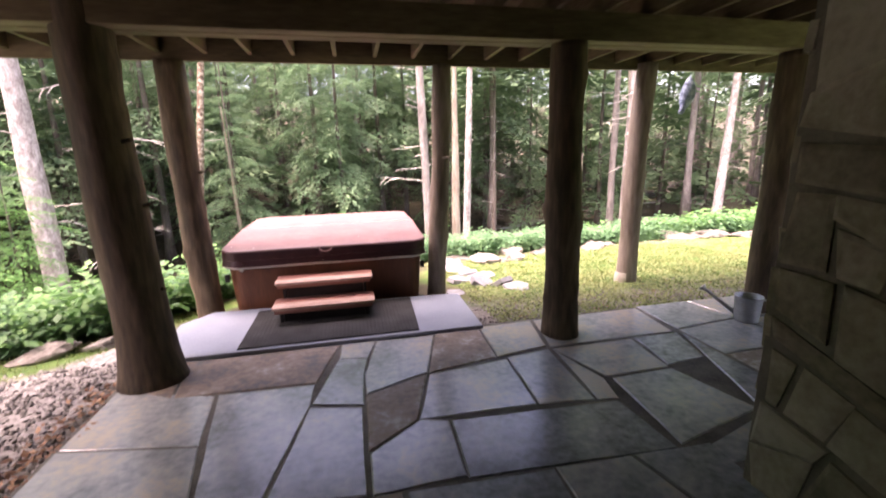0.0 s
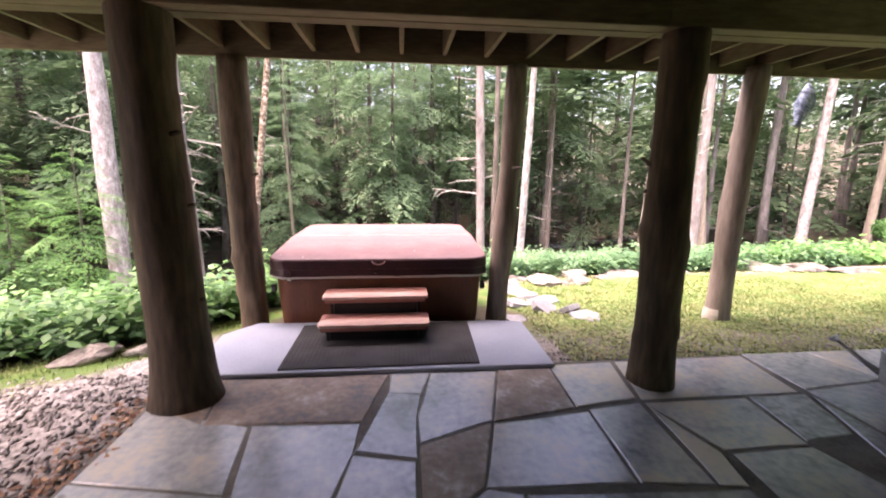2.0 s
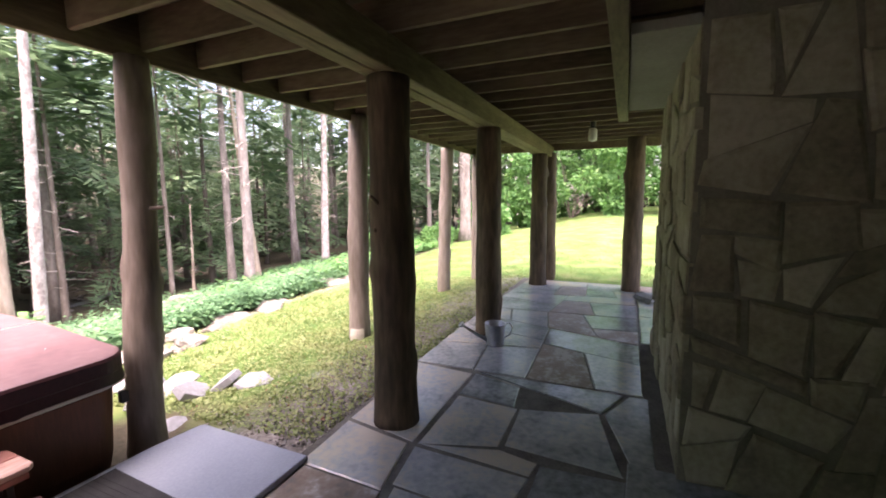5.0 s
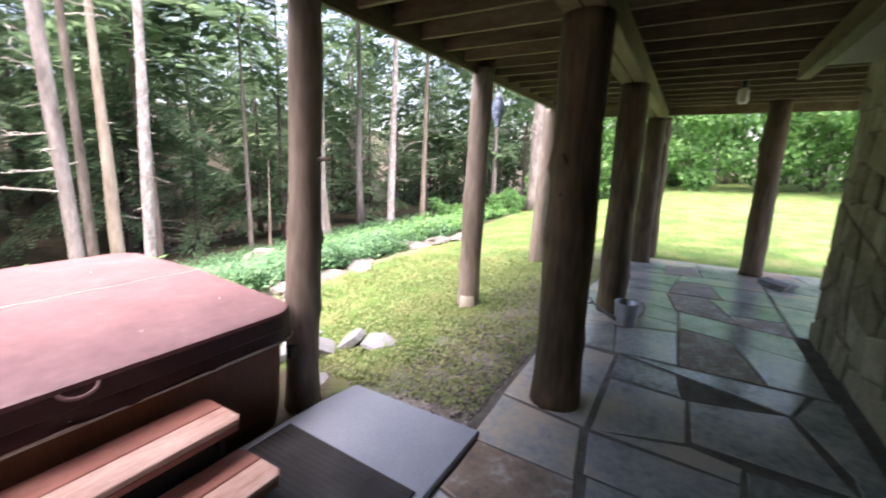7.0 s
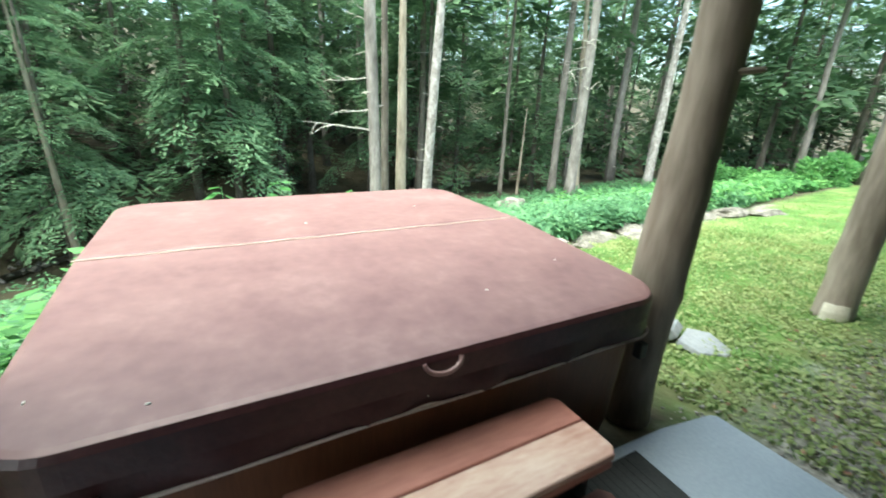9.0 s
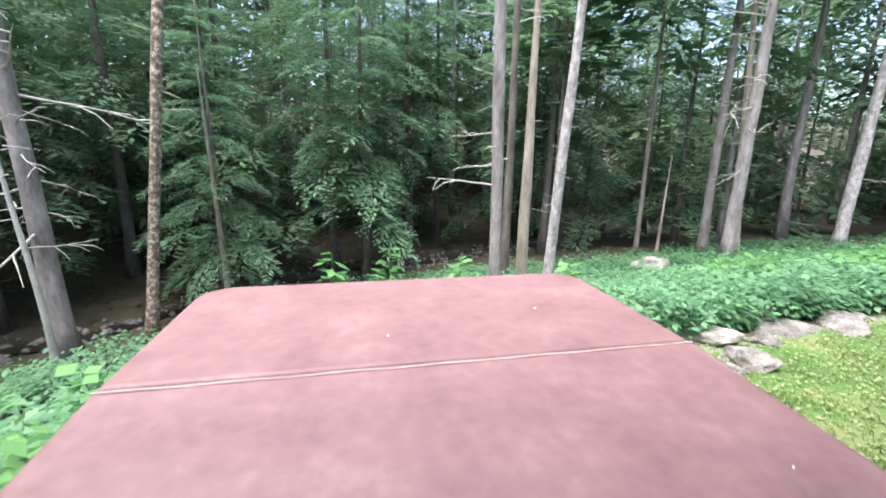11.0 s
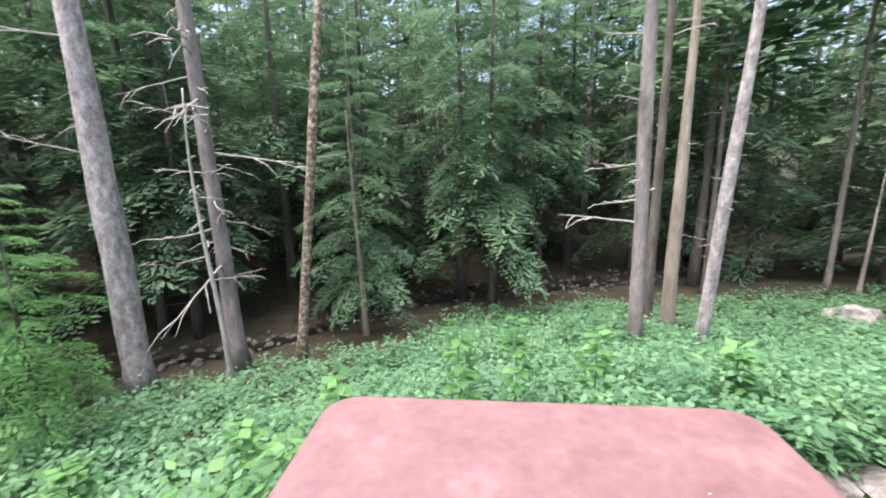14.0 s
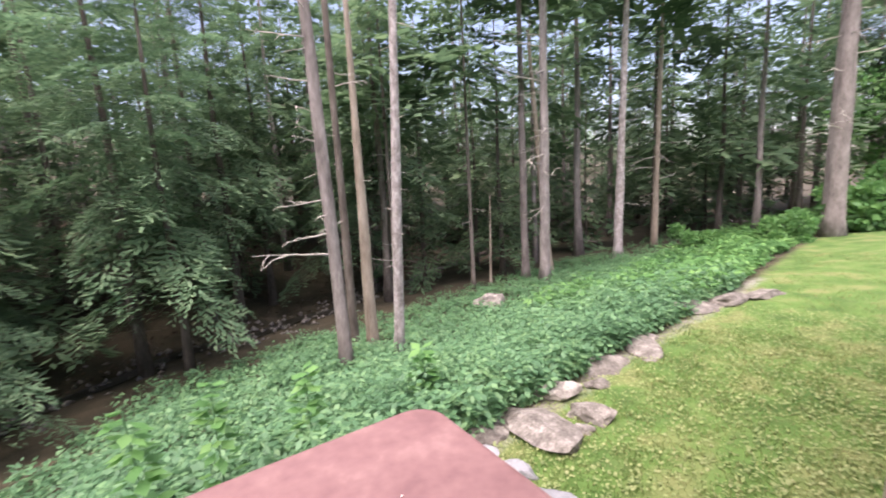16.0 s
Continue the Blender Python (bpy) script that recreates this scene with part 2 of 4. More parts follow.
def rounded(x0, y0, x1, y1, rs, n=7):
    """Outline of a rectangle whose four corners have the radii rs, anticlockwise from the front left one."""
    out = []
    for (cx, cy, a0), r in zip(((x0, y0, 180), (x1, y0, 270), (x1, y1, 0), (x0, y1, 90)), rs):
        if r <= 0:
            out.append((cx, cy))
            continue
        mx, my = (cx + r if cx == x0 else cx - r), (cy + r if cy == y0 else cy - r)
        for i in range(n + 1):
            a = radians(a0 + 90 * i / n)
            out.append((mx + r * math.cos(a), my + r * math.sin(a)))
    return out


def inset(poly, d):
    """A convex outline drawn in by d."""
    out, n = [], len(poly)
    for i in range(n):
        p0, p1, p2 = Vector(poly[i - 1]), Vector(poly[i]), Vector(poly[(i + 1) % n])
        a, b = (p1 - p0).normalized(), (p2 - p1).normalized()
        na, nb = Vector((-a.y, a.x)), Vector((-b.y, b.x))
        s = na + nb
        k = max(0.4, 1 + na.dot(nb))
        out.append(tuple(p1 + s * (d / k)))
    return out


def area(poly):
    return 0.5 * sum(poly[i - 1][0] * poly[i][1] - poly[i][0] * poly[i - 1][1] for i in range(len(poly)))


def split(poly, size, rng, skew=0.25):
    """Cuts an outline into uneven pieces no larger than size."""
    if area(poly) < size * rng.uniform(0.6, 1.5):
        return [poly]
    xs, ys = [p[0] for p in poly], [p[1] for p in poly]
    w, h = max(xs) - min(xs), max(ys) - min(ys)
    c = Vector((min(xs) + w * rng.uniform(0.36, 0.64), min(ys) + h * rng.uniform(0.36, 0.64)))
    ang = (math.pi / 2 if w > h else 0) + rng.uniform(-skew, skew)
    d = Vector((math.cos(ang), math.sin(ang)))
    nrm = Vector((-d.y, d.x))
    left, right, n = [], [], len(poly)
    for i in range(n):
        p, q = Vector(poly[i]), Vector(poly[(i + 1) % n])
        a, b = (p - c).dot(nrm), (q - c).dot(nrm)
        (left if a >= 0 else right).append(tuple(p))
        if (a >= 0) != (b >= 0):
            x = tuple(p + (q - p) * (a / (a - b)))
            left.append(x)
            right.append(x)
    if len(left) < 3 or len(right) < 3:
        return [poly]
    return split(left, size, rng, skew) + split(right, size, rng, skew)


# ---- the lie of the land ----
EDGE_X = (-60, -8, -2.6, -1.2, -0.5, 0.3, 2.9, 6.5, 10, 18, 60)
EDGE_Y = (-8, -2.4, -0.75, -0.15, 1.0, 2.35, 3.05, 3.5, 3.75, 4.9, 9.0)
CREEK_X = (-60, -14, -6.3, -5.0, -3.7, -1.1, 2.2, 5.0, 12, 60)
CREEK_Y = (-30, 1.5, 8.1, 8.9, 10.1, 12.8, 14.1, 14.6, 18, 40)


def land(x, y):
    """Height of the ground: the lawn falls gently to a stony edge, then a bank to a creek, and woods rise behind."""
    x, y = np.asarray(x, dtype=float), np.asarray(y, dtype=float)
    e, c = np.interp(x, EDGE_X, EDGE_Y), np.interp(x, CREEK_X, CREEK_Y)
    lawn = -0.05 - 0.085 * np.clip(np.minimum(y, e) + 1.0, -0.3, 6) - 0.02 * np.clip(np.minimum(y, e) - 5, 0, 20)
    lawn = lawn + 0.035 * np.clip(x - 9, 0, 40) * np.clip(1 - (y + 2) / 7, 0, 1)
    d = np.clip(y - e, 0, None)
    span = np.maximum(c - e, 2.0)
    s = np.clip(d / span, 0, 1)
    drop = (-2.45 - lawn) * (s * (1.55 - 0.55 * s))
    back = np.clip(y - c, 0, None)
    rise = 0.10 * np.clip(back - 1.2, 0, 14) + 0.16 * np.clip(back - 15, 0, 200)
    return lawn + np.where(s < 1, drop, -2.45 - lawn) + rise


def height(x, y):
    return float(land(x, y))


def axis(lo, hi, near_lo, near_hi, step, grow=1.22):
    a = list(np.arange(near_lo, near_hi + step / 2, step))
    s = step
    while a[-1] < hi:
        s *= grow
        a.append(a[-1] + s)
    s = step
    while a[0] > lo:
        s *= grow
        a.insert(0, a[0] - s)
    return np.array(a)


gx, gy = axis(-420, 420, -9, 14, 0.2), axis(-420, 420, -7, 15, 0.2)
GX, GY = np.meshgrid(gx, gy)
GZ = land(GX, GY)
rs = np.random.RandomState(4)
near = np.exp(-((GX - 2) ** 2 + (GY - 4) ** 2) / 400)
GZ = GZ + near * rs.normal(0, 0.012, GX.shape)
e_line = np.interp(GX, EDGE_X, EDGE_Y)
under = (GX > -0.35) & (GX < 9.0) & (GY < -0.98) & (GY > -7)
GZ = np.where(under, -0.12, GZ)
GZ = np.where((GX > -0.2) & (GX < 2.4) & (GY > -1.2) & (GY < 2.3), np.minimum(GZ, -0.08), GZ)
idx = np.arange(GX.size).reshape(GX.shape)
gfaces = np.stack([idx[:-1, :-1], idx[:-1, 1:], idx[1:, 1:], idx[1:, :-1]], -1).reshape(-1, 4)
M_GROUND = material("soil and turf", [(0.3, (0.026, 0.026, 0.015)), (0.5, (0.053, 0.046, 0.027)), (0.72, (0.098, 0.079, 0.051))],
                    1.2, 22, 0.95, 0.8, depth=0.03)
ground = bulk("ground", np.stack([GX, GY, GZ], -1).reshape(-1, 3), gfaces, M_GROUND)
ground.data.polygons.foreach_set("use_smooth", [True] * len(ground.data.polygons))
tagged(ground, "grassy lawn falling to a bank of forest soil", "ground", kind="structure")


def blend_ground():
    """Turf and gravel laid over the soil by two masks that follow the plan."""
    turf = np.clip((e_line - GY + 0.15) / 0.5, 0, 1) * np.clip((GX - 1.9 - 0.4 * np.sin(GY * 3)) / 0.9, 0, 1)
    turf = np.maximum(turf, np.clip((e_line - GY + 0.1) / 0.4, 0, 1) * np.clip((GY - e_line + 1.25) / 0.4, 0, 1) * (GX < 0))
    turf = turf * (1 - 0.8 * np.exp(-((GY + 0.85) / 0.6) ** 2) * (GX < 8.5) * (GX > 0))
    gravel = np.clip((-0.2 - GX) / 0.4, 0, 1) * np.clip((e_line - 0.55 - GY) / 0.4, 0, 1)
    gravel = np.maximum(gravel, 0.62 * np.clip((0.5 - GY) / 0.9, 0, 1) * (GX > 2.3) * (GX < 9.2) * (GY > -1.3))
    gravel = np.maximum(gravel, 0.58 * np.exp(-((e_line - GY - 0.2) / 0.28) ** 2) * (GX > 2.5) * (GX < 12))
    for nm, arr in (("turf", turf), ("gravel", gravel)):
        at = ground.data.attributes.new(nm, "FLOAT", "POINT")
        at.data.foreach_set("value", arr.ravel().astype(np.float32))
    nt = M_GROUND.node_tree
    n, link = nt.nodes, nt.links.new
    b = n["Principled BSDF"]
    base = b.inputs["Base Color"].links[0].from_socket
    for nm, cols in (("turf", [(0.34, (0.042, 0.10, 0.018)), (0.5, (0.075, 0.15, 0.032)), (0.64, (0.14, 0.17, 0.06))]),
                     ("gravel", [(0.3, (0.14, 0.13, 0.12)), (0.5, (0.27, 0.255, 0.24)), (0.7, (0.42, 0.4, 0.38))])):
        at = n.new("ShaderNodeAttribute")
        at.attribute_name = nm
        tex = n.new("ShaderNodeTexNoise")
        tex.inputs["Scale"].default_value, tex.inputs["Detail"].default_value = (1.8 if nm == "turf" else 30), 8
        link(n.new("ShaderNodeNewGeometry").outputs["Position"], tex.inputs["Vector"])
        ramp = n.new("ShaderNodeValToRGB")
        ramp.color_ramp.elements.new(0.5)
        for e, (p, c) in zip(ramp.color_ramp.elements, cols):
            e.position, e.color = p, (*c, 1)
        link(tex.outputs["Fac"], ramp.inputs[0])
        wear = n.new("ShaderNodeMath")
        wear.operation, wear.use_clamp = "MULTIPLY_ADD", True
        tex2 = n.new("ShaderNodeTexNoise")
        tex2.inputs["Scale"].default_value = 5
        tex2.inputs["Detail"].default_value = 6
        link(n.new("ShaderNodeNewGeometry").outputs["Position"], tex2.inputs["Vector"])
        link(at.outputs["Fac"], wear.inputs[0])
        wear.inputs[1].default_value = 1.8 if nm == "turf" else 2.2
        sub = n.new("ShaderNodeMath")
        sub.operation, sub.inputs[1].default_value = "MULTIPLY", -1.5
        link(tex2.outputs["Fac"], sub.inputs[0])
        link(sub.outputs[0], wear.inputs[2])
        mx = n.new("ShaderNodeMix")
        mx.data_type = "RGBA"
        link(wear.outputs[0], mx.inputs[0])
        link(base, mx.inputs[6])
        link(ramp.outputs[0], mx.inputs[7])
        base = mx.outputs[2]
    link(base, b.inputs["Base Color"])


blend_ground()

cx = np.linspace(-30, 34, 120)
cy = np.interp(cx, CREEK_X, CREEK_Y) + 0.25 * np.sin(cx * 1.7)
wv = np.concatenate([np.stack([cx, cy - 0.05, np.full_like(cx, -2.40)], -1), np.stack([cx, cy + 0.55, np.full_like(cx, -2.40)], -1)])
wf = [(i, i + 1, 121 + i, 120 + i) for i in range(119)]
tagged(bulk("water", wv, wf, M_WATER), "narrow dark creek at the foot of the bank", "creek", kind="structure")


# ---- the deck overhead ----
BEAM_Z, JOIST_Z, TOP_Z = 2.41, 2.62, 2.86
g = Geo()
y = -6.4
while y < 0.24:
    g.box(-2.5, y, TOP_Z, 9.35, y + 0.1412, TOP_Z + 0.03, 0.002)
    y += 0.142
ceiling = part("ceiling", g, M_DECK)
tagged(ceiling, "brown deck boards seen from below, on joists", "ceiling", kind="structure")
for nm, y0, x0, x1, z0 in (("rim_joist", 0.22, -2.5, 9.35, 2.55),):
    part(nm, Geo().box(x0, y0 - 0.022, z0, x1, y0 + 0.022, TOP_Z, 0.004), M_BEAM, ceiling)
part("end_joist", Geo().box(9.31, -6.4, 2.55, 9.355, 0.198, TOP_Z, 0.004), M_BEAM, ceiling)
proto = Geo().box(-0.02, -6.35, JOIST_Z, 0.02, 0.198, TOP_Z, 0.003)
first = part("joist", proto, M_JOIST, ceiling)
first.location.x = 1.33 - 9 * 0.41
for k in range(-8, 19):
    j = first.copy()
    scene.collection.objects.link(j)
    j.location.x = 1.33 + k * 0.41
beam = empty("deck_beam", 2.5, -1.37, BEAM_Z)
tagged(beam, "doubled sawn timber beam carried by log posts", "beam", kind="structure")
for k, (x0, x1) in enumerate(((-5.0, 0.45), (0.455, 6.1), (6.105, 6.83))):
    for dy in (-0.12, 0.005):
        part("plank", Geo().box(x0, dy, 0.002 * k, x1, dy + 0.115, JOIST_Z - BEAM_Z, 0.006), M_BEAM, beam)
ledger = part("ledger_board", Geo().box(-2.2, -2.84, 2.45, 5.85, -2.74, 2.612, 0.006), M_BEAM)
tagged(ledger, "pale sawn board along the underside of the deck", "board", kind="structure")
soffit = part("soffit", Geo().box(3.2, -3.17, 2.47, 5.35, -2.843, 2.53, 0.004), M_PARGE)
tagged(soffit, "grey parged panel between wall and board", "soffit", kind="structure")


# ---- log posts ----
def post_mesh(h, r0, r1, seed, flare=0.0, lean=(0.0, 0.0)):
    rng = random.Random(seed)
    n, rings = 20, []
    knots = [(rng.uniform(0.3, h - 0.2), rng.uniform(0, 6.28), rng.uniform(0.012, 0.03)) for _ in range(9)]
    steps = 34
    ph = [rng.uniform(0, 6.28) for _ in range(6)]
    for k in range(steps + 1):
        z = h * k / steps
        ring = []
        for i in range(n):
            a = 2 * math.pi * i / n
            r = r0 + (r1 - r0) * z / h + flare * math.exp(-z / 0.16)
            r *= 1 + 0.035 * math.sin(2 * a + ph[0] + z * 0.8) + 0.02 * math.sin(3 * a + ph[1] - z * 1.7) + 0.012 * math.sin(5 * a + ph[2] + z * 6)
            r += 0.006 * math.sin(z * 5 + ph[3])
            for kz, ka, ks in knots:
                da = math.atan2(math.sin(a - ka), math.cos(a - ka))
                r += ks * math.exp(-((z - kz) / 0.06) ** 2 - (da / 0.35) ** 2)
            ring.append((r * math.cos(a) + lean[0] * z / h + 0.012 * math.sin(z * 2 + ph[4]), r * math.sin(a) + lean[1] * z / h, z))
        rings.append(ring)
    return Geo().rings(rings)


def stub(p, d, length, r=0.014):
    p, d = Vector(p), Vector(d).normalized()
    return Geo().tube([p - d * 0.03, p + d * length * 0.55, p + d * length], [r * 1.15, r, r * 0.8], 7)


def log_post(x, y, z0, z1, r0, r1, seed, mat, label, flare=0.0, lean=(0, 0), stubs=()):
    ob = part("log_post", post_mesh(z1 - z0, r0, r1, seed, flare, lean), mat, None, "", True)
    ob.location = (x, y, z0)
    tagged(ob, label, "post", "log posts of the deck")
    for p, d, ln in stubs:
        part("branch_stub", stub(p, d, ln), mat, ob)
    return ob


DARK = "peeled brown log post standing on the flagstones"
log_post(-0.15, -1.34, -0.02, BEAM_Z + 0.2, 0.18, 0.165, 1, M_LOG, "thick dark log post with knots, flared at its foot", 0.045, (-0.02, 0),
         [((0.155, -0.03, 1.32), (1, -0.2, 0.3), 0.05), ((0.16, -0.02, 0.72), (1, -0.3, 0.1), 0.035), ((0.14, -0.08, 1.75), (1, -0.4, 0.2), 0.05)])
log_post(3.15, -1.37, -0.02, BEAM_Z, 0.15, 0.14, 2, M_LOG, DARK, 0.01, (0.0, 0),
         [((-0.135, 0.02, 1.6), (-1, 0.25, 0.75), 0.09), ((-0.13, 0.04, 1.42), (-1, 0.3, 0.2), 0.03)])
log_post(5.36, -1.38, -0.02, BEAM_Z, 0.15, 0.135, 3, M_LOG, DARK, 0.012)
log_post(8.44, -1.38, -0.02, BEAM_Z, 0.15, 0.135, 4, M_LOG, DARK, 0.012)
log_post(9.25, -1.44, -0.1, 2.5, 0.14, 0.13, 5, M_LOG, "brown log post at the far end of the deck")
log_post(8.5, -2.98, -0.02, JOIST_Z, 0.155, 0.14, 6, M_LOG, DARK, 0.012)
log_post(-0.21, 0.2, -0.14, 2.55, 0.13, 0.135, 7, M_LOG, "knotty brown log post beside the hot tub", 0.02, (-0.05, 0.03),
         [((0.12, -0.02, 1.62), (1, -0.5, 0.2), 0.03), ((-0.1, -0.06, 1.5), (-1, -0.6, 0.3), 0.04)])
log_post(2.34, 0.175, -0.14, 2.55, 0.115, 0.105, 8, M_HALFLITLOG, "weathered log post beside the hot tub, paled to suggest side light", 0.01, (0.12, 0.0),
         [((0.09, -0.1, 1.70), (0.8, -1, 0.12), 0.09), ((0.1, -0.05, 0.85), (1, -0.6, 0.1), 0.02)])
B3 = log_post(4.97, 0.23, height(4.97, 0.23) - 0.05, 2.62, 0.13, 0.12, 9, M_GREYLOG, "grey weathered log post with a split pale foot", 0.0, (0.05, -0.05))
part("pale_foot", Geo().rings([[(r * math.cos(a), r * math.sin(a), z) for a in [2.9 + 1.3 * i / 7 for i in range(8)] + [3.5]]
                               for r, z in ((0.150, 0.02), (0.148, 0.13), (0.135, 0.2))]), M_CHIP, B3, "pale split wood at the foot")
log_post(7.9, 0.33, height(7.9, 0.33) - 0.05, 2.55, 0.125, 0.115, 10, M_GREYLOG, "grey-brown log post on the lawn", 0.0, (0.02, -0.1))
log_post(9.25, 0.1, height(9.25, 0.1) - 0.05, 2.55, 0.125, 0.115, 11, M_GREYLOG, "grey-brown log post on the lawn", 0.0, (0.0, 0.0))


# ---- hot tub, cover and steps ----
def prism(outline, levels):
    """Stacks an outline at heights, each drawn in by its own amount."""
    return Geo().rings([[(px, py, z) for px, py in (inset(outline, d) if d else outline)] for z, d in levels])


tub = empty("hot_tub", 1.1, 1.07, 0)
tagged(tub, "square hot tub with brown cabinet, closed under its cover", "hot tub")
loc = lambda x0, y0, x1, y1, r: [(px - 1.1, py - 1.07) for px, py in rounded(x0, y0, x1, y1, (r, r, r, r))]
part("cabinet", prism(loc(0.05, 0.04, 2.15, 2.10, 0.16), [(-0.1, 0.05), (0.0, 0.03), (0.445, 0.0), (0.46, 0.01)]), M_CABINET, tub)
part("shell_lip", prism(loc(0.02, 0.01, 2.18, 2.13, 0.17), [(0.461, 0.012), (0.467, 0), (0.51, 0), (0.55, 0.02)]), M_SHELL, tub, "pale acrylic rim")
for xs in (-1.045, 1.045):
    part("cover_clip", Geo().box(xs - 0.022, -1.045, 0.33, xs + 0.022, -1.005, 0.41, 0.006), M_BLACK, tub)

cover = empty("spa_cover", 1.1, 1.07, 0)
tagged(cover, "faded maroon vinyl spa cover with centre fold, on the hot tub", "cover")
CZ = 0.622
for nm, y0, y1, rr, seam in (("front_half", -0.005, 1.094, (0.19, 0.19, 0, 0), 1), ("back_half", 1.096, 2.15, (0, 0, 0.19, 0.19), 0)):
    o = [(px - 1.1, py - 1.07) for px, py in rounded(-0.005, y0, 2.205, y1, rr, 9)]
    g = Geo()
    lev = [(0.552, 0.012), (0.562, 0.0), (CZ + 0.02, 0.0), (CZ + 0.036, 0.012), (CZ + 0.04, 0.03)]
    rings = []
    for z, d in lev:
        ring = []
        for px, py in (inset(o, d) if d else o):
            up = 0.073 * min(1, max(0, (py + 1.075) / 1.1)) if z > CZ - 0.03 else 0
            ring.append((px, py, z + up))
        rings.append(ring)
    g.rings(rings, caps=False)
    base, n = len(g.v) - len(rings[-1]), len(rings[-1])
    g.f.append(tuple(range(n - 1, -1, -1)))
    g.f.append(tuple(base + i for i in range(n)))
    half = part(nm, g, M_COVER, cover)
    # Steep faces get the darker vinyl, so the sides' shade is painted in.
    half.data.materials.append(M_SKIRTSHADE)
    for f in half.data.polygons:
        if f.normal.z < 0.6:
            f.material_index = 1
skirt = Geo()
rng = random.Random(5)
so = [(px - 1.1, py - 1.07) for px, py in rounded(0.0, 0.0, 2.2, 2.145, (0.185,) * 4, 9)]
dense = []
for i in range(len(so)):
    p, q = Vector(so[i]), Vector(so[(i + 1) % len(so)])
    k = max(1, int((q - p).length / 0.05))
    dense += [tuple(p + (q - p) * (t / k)) for t in range(k)]
wave = [0.006 * math.sin(i * 0.9) + rng.uniform(-0.004, 0.004) for i in range(len(dense))]
out = [Vector(p).normalized() for p in dense]
levels = ((0.562, -0.004, 0.3), (0.54, 0.0, 1.0), (0.51, 0.004, 1.5), (0.488, 0.008, 1.2))
skirt.rings([[(p[0] + o.x * (a + w * b), p[1] + o.y * (a + w * b), z + (0.004 * math.sin(i * 0.35) if z < 0.5 else 0)) for i, (p, o, w) in enumerate(zip(dense, out, wave))]
             for z, a, b in levels], caps=False)
skirt.rings([[(p[0] + o.x * (a + w * b - 0.006), p[1] + o.y * (a + w * b - 0.006), z) for p, o, w in zip(dense, out, wave)] for z, a, b in reversed(levels)], caps=False)
part("skirt", skirt, M_SKIRTSHADE, cover, "dark maroon vinyl with side shade skirt", True)
hem = [(p[0] + o.x * 0.013, p[1] + o.y * 0.013, 0.488 + 0.003 * math.sin(i * 0.35)) for i, (p, o) in enumerate(zip(dense, out))]
part("hem_piping", Geo().tube(hem + hem[:1], [0.005] * (len(hem) + 1), 5), M_PIPING, cover, "pale piping along the hem")
part("fold_seam", Geo().tube([(-1.10 + 2.2 * i / 30, 0.012, CZ + 0.1115 + 0.0012 * math.sin(i * 1.3)) for i in range(31)], [0.0035] * 31, 6), M_PIPING, cover, "pale stitched seam")
part("fold_gap", Geo().tube([(-1.09 + 2.18 * i / 20, 0.025, CZ + 0.1105) for i in range(21)], [0.003] * 21, 6), M_COVER, cover)
arc = [(-0.015 + 0.065 * math.cos(math.pi * i / 10), -1.082 - 0.02 * math.sin(math.pi * i / 10), CZ + 0.024 - 0.035 * math.sin(math.pi * i / 10)) for i in range(11)]
part("handle_strap", Geo().tube(arc, [0.008] * 11, 6), M_COVER, cover, "sagging vinyl handle strap")
for hx in (-0.88,):
    part("lock_strap", Geo().box(hx - 0.016, -1.096, 0.44, hx + 0.016, -1.086, 0.545, 0.003), M_SKIRTSHADE, cover)
    # Small raised block standing in for the shell lip behind a skirt gap.
    part("lip_glimpse", Geo().box(hx - 0.018, -1.104, 0.455, hx + 0.018, -1.095, 0.49, 0.004), M_SHELL, cover, "pale shell lip showing at a skirt gap")
for k, (bx, by) in enumerate(((0.335, 0.09), (0.085, 0.2), (1.45, 0.3), (1.95, 0.45), (0.95, 1.35), (1.7, 1.55))):
    bit = part("fallen_petal", Geo().rings([[(0.008 * math.cos(a) * s, 0.003 * math.sin(a) * s, z) for a in [i * 1.047 for i in range(6)]] for z, s in ((0, 0.8), (0.002, 1), (0.004, 0.7))]), M_WHITE)
    bit.location, bit.rotation_euler = (bx, by, CZ + 0.04 + 0.073 * min(1, by / 1.1)), (0, 0, k * 1.3)
    tagged(bit, "small white petal lying on the cover", "petal", "petals on the cover")

steps = empty("spa_steps", 1.068, -0.3, 0.03)
tagged(steps, "two-tread spa step, worn red-brown treads on black sides", "steps")


def tread(y0, y1, z):
    t = empty("tread", 0, 0, z)
    t.parent = steps
    mid = y0 + (y1 - y0) * 0.52
    front = [(-0.49, y0 + 0.03), (-0.465, y0), (0.465, y0), (0.49, y0 + 0.03), (0.49, mid - 0.003), (-0.49, mid - 0.003)]
    rear = [(-0.49, mid + 0.003), (0.49, mid + 0.003), (0.49, y1 - 0.03), (0.465, y1), (-0.465, y1), (-0.49, y1 - 0.03)]
    lev = [(-0.028, 0.004), (-0.024, 0), (-0.004, 0), (0, 0.004)]
    part("nosing", prism(front, lev), M_WORN, t, "worn pale front plank")
    part("plank", prism(rear, lev), M_TREAD, t)
    part("front_lip", Geo().box(-0.462, y0 + 0.002, -0.06, 0.462, y0 + 0.018, -0.0285, 0.004), M_TREAD, t)


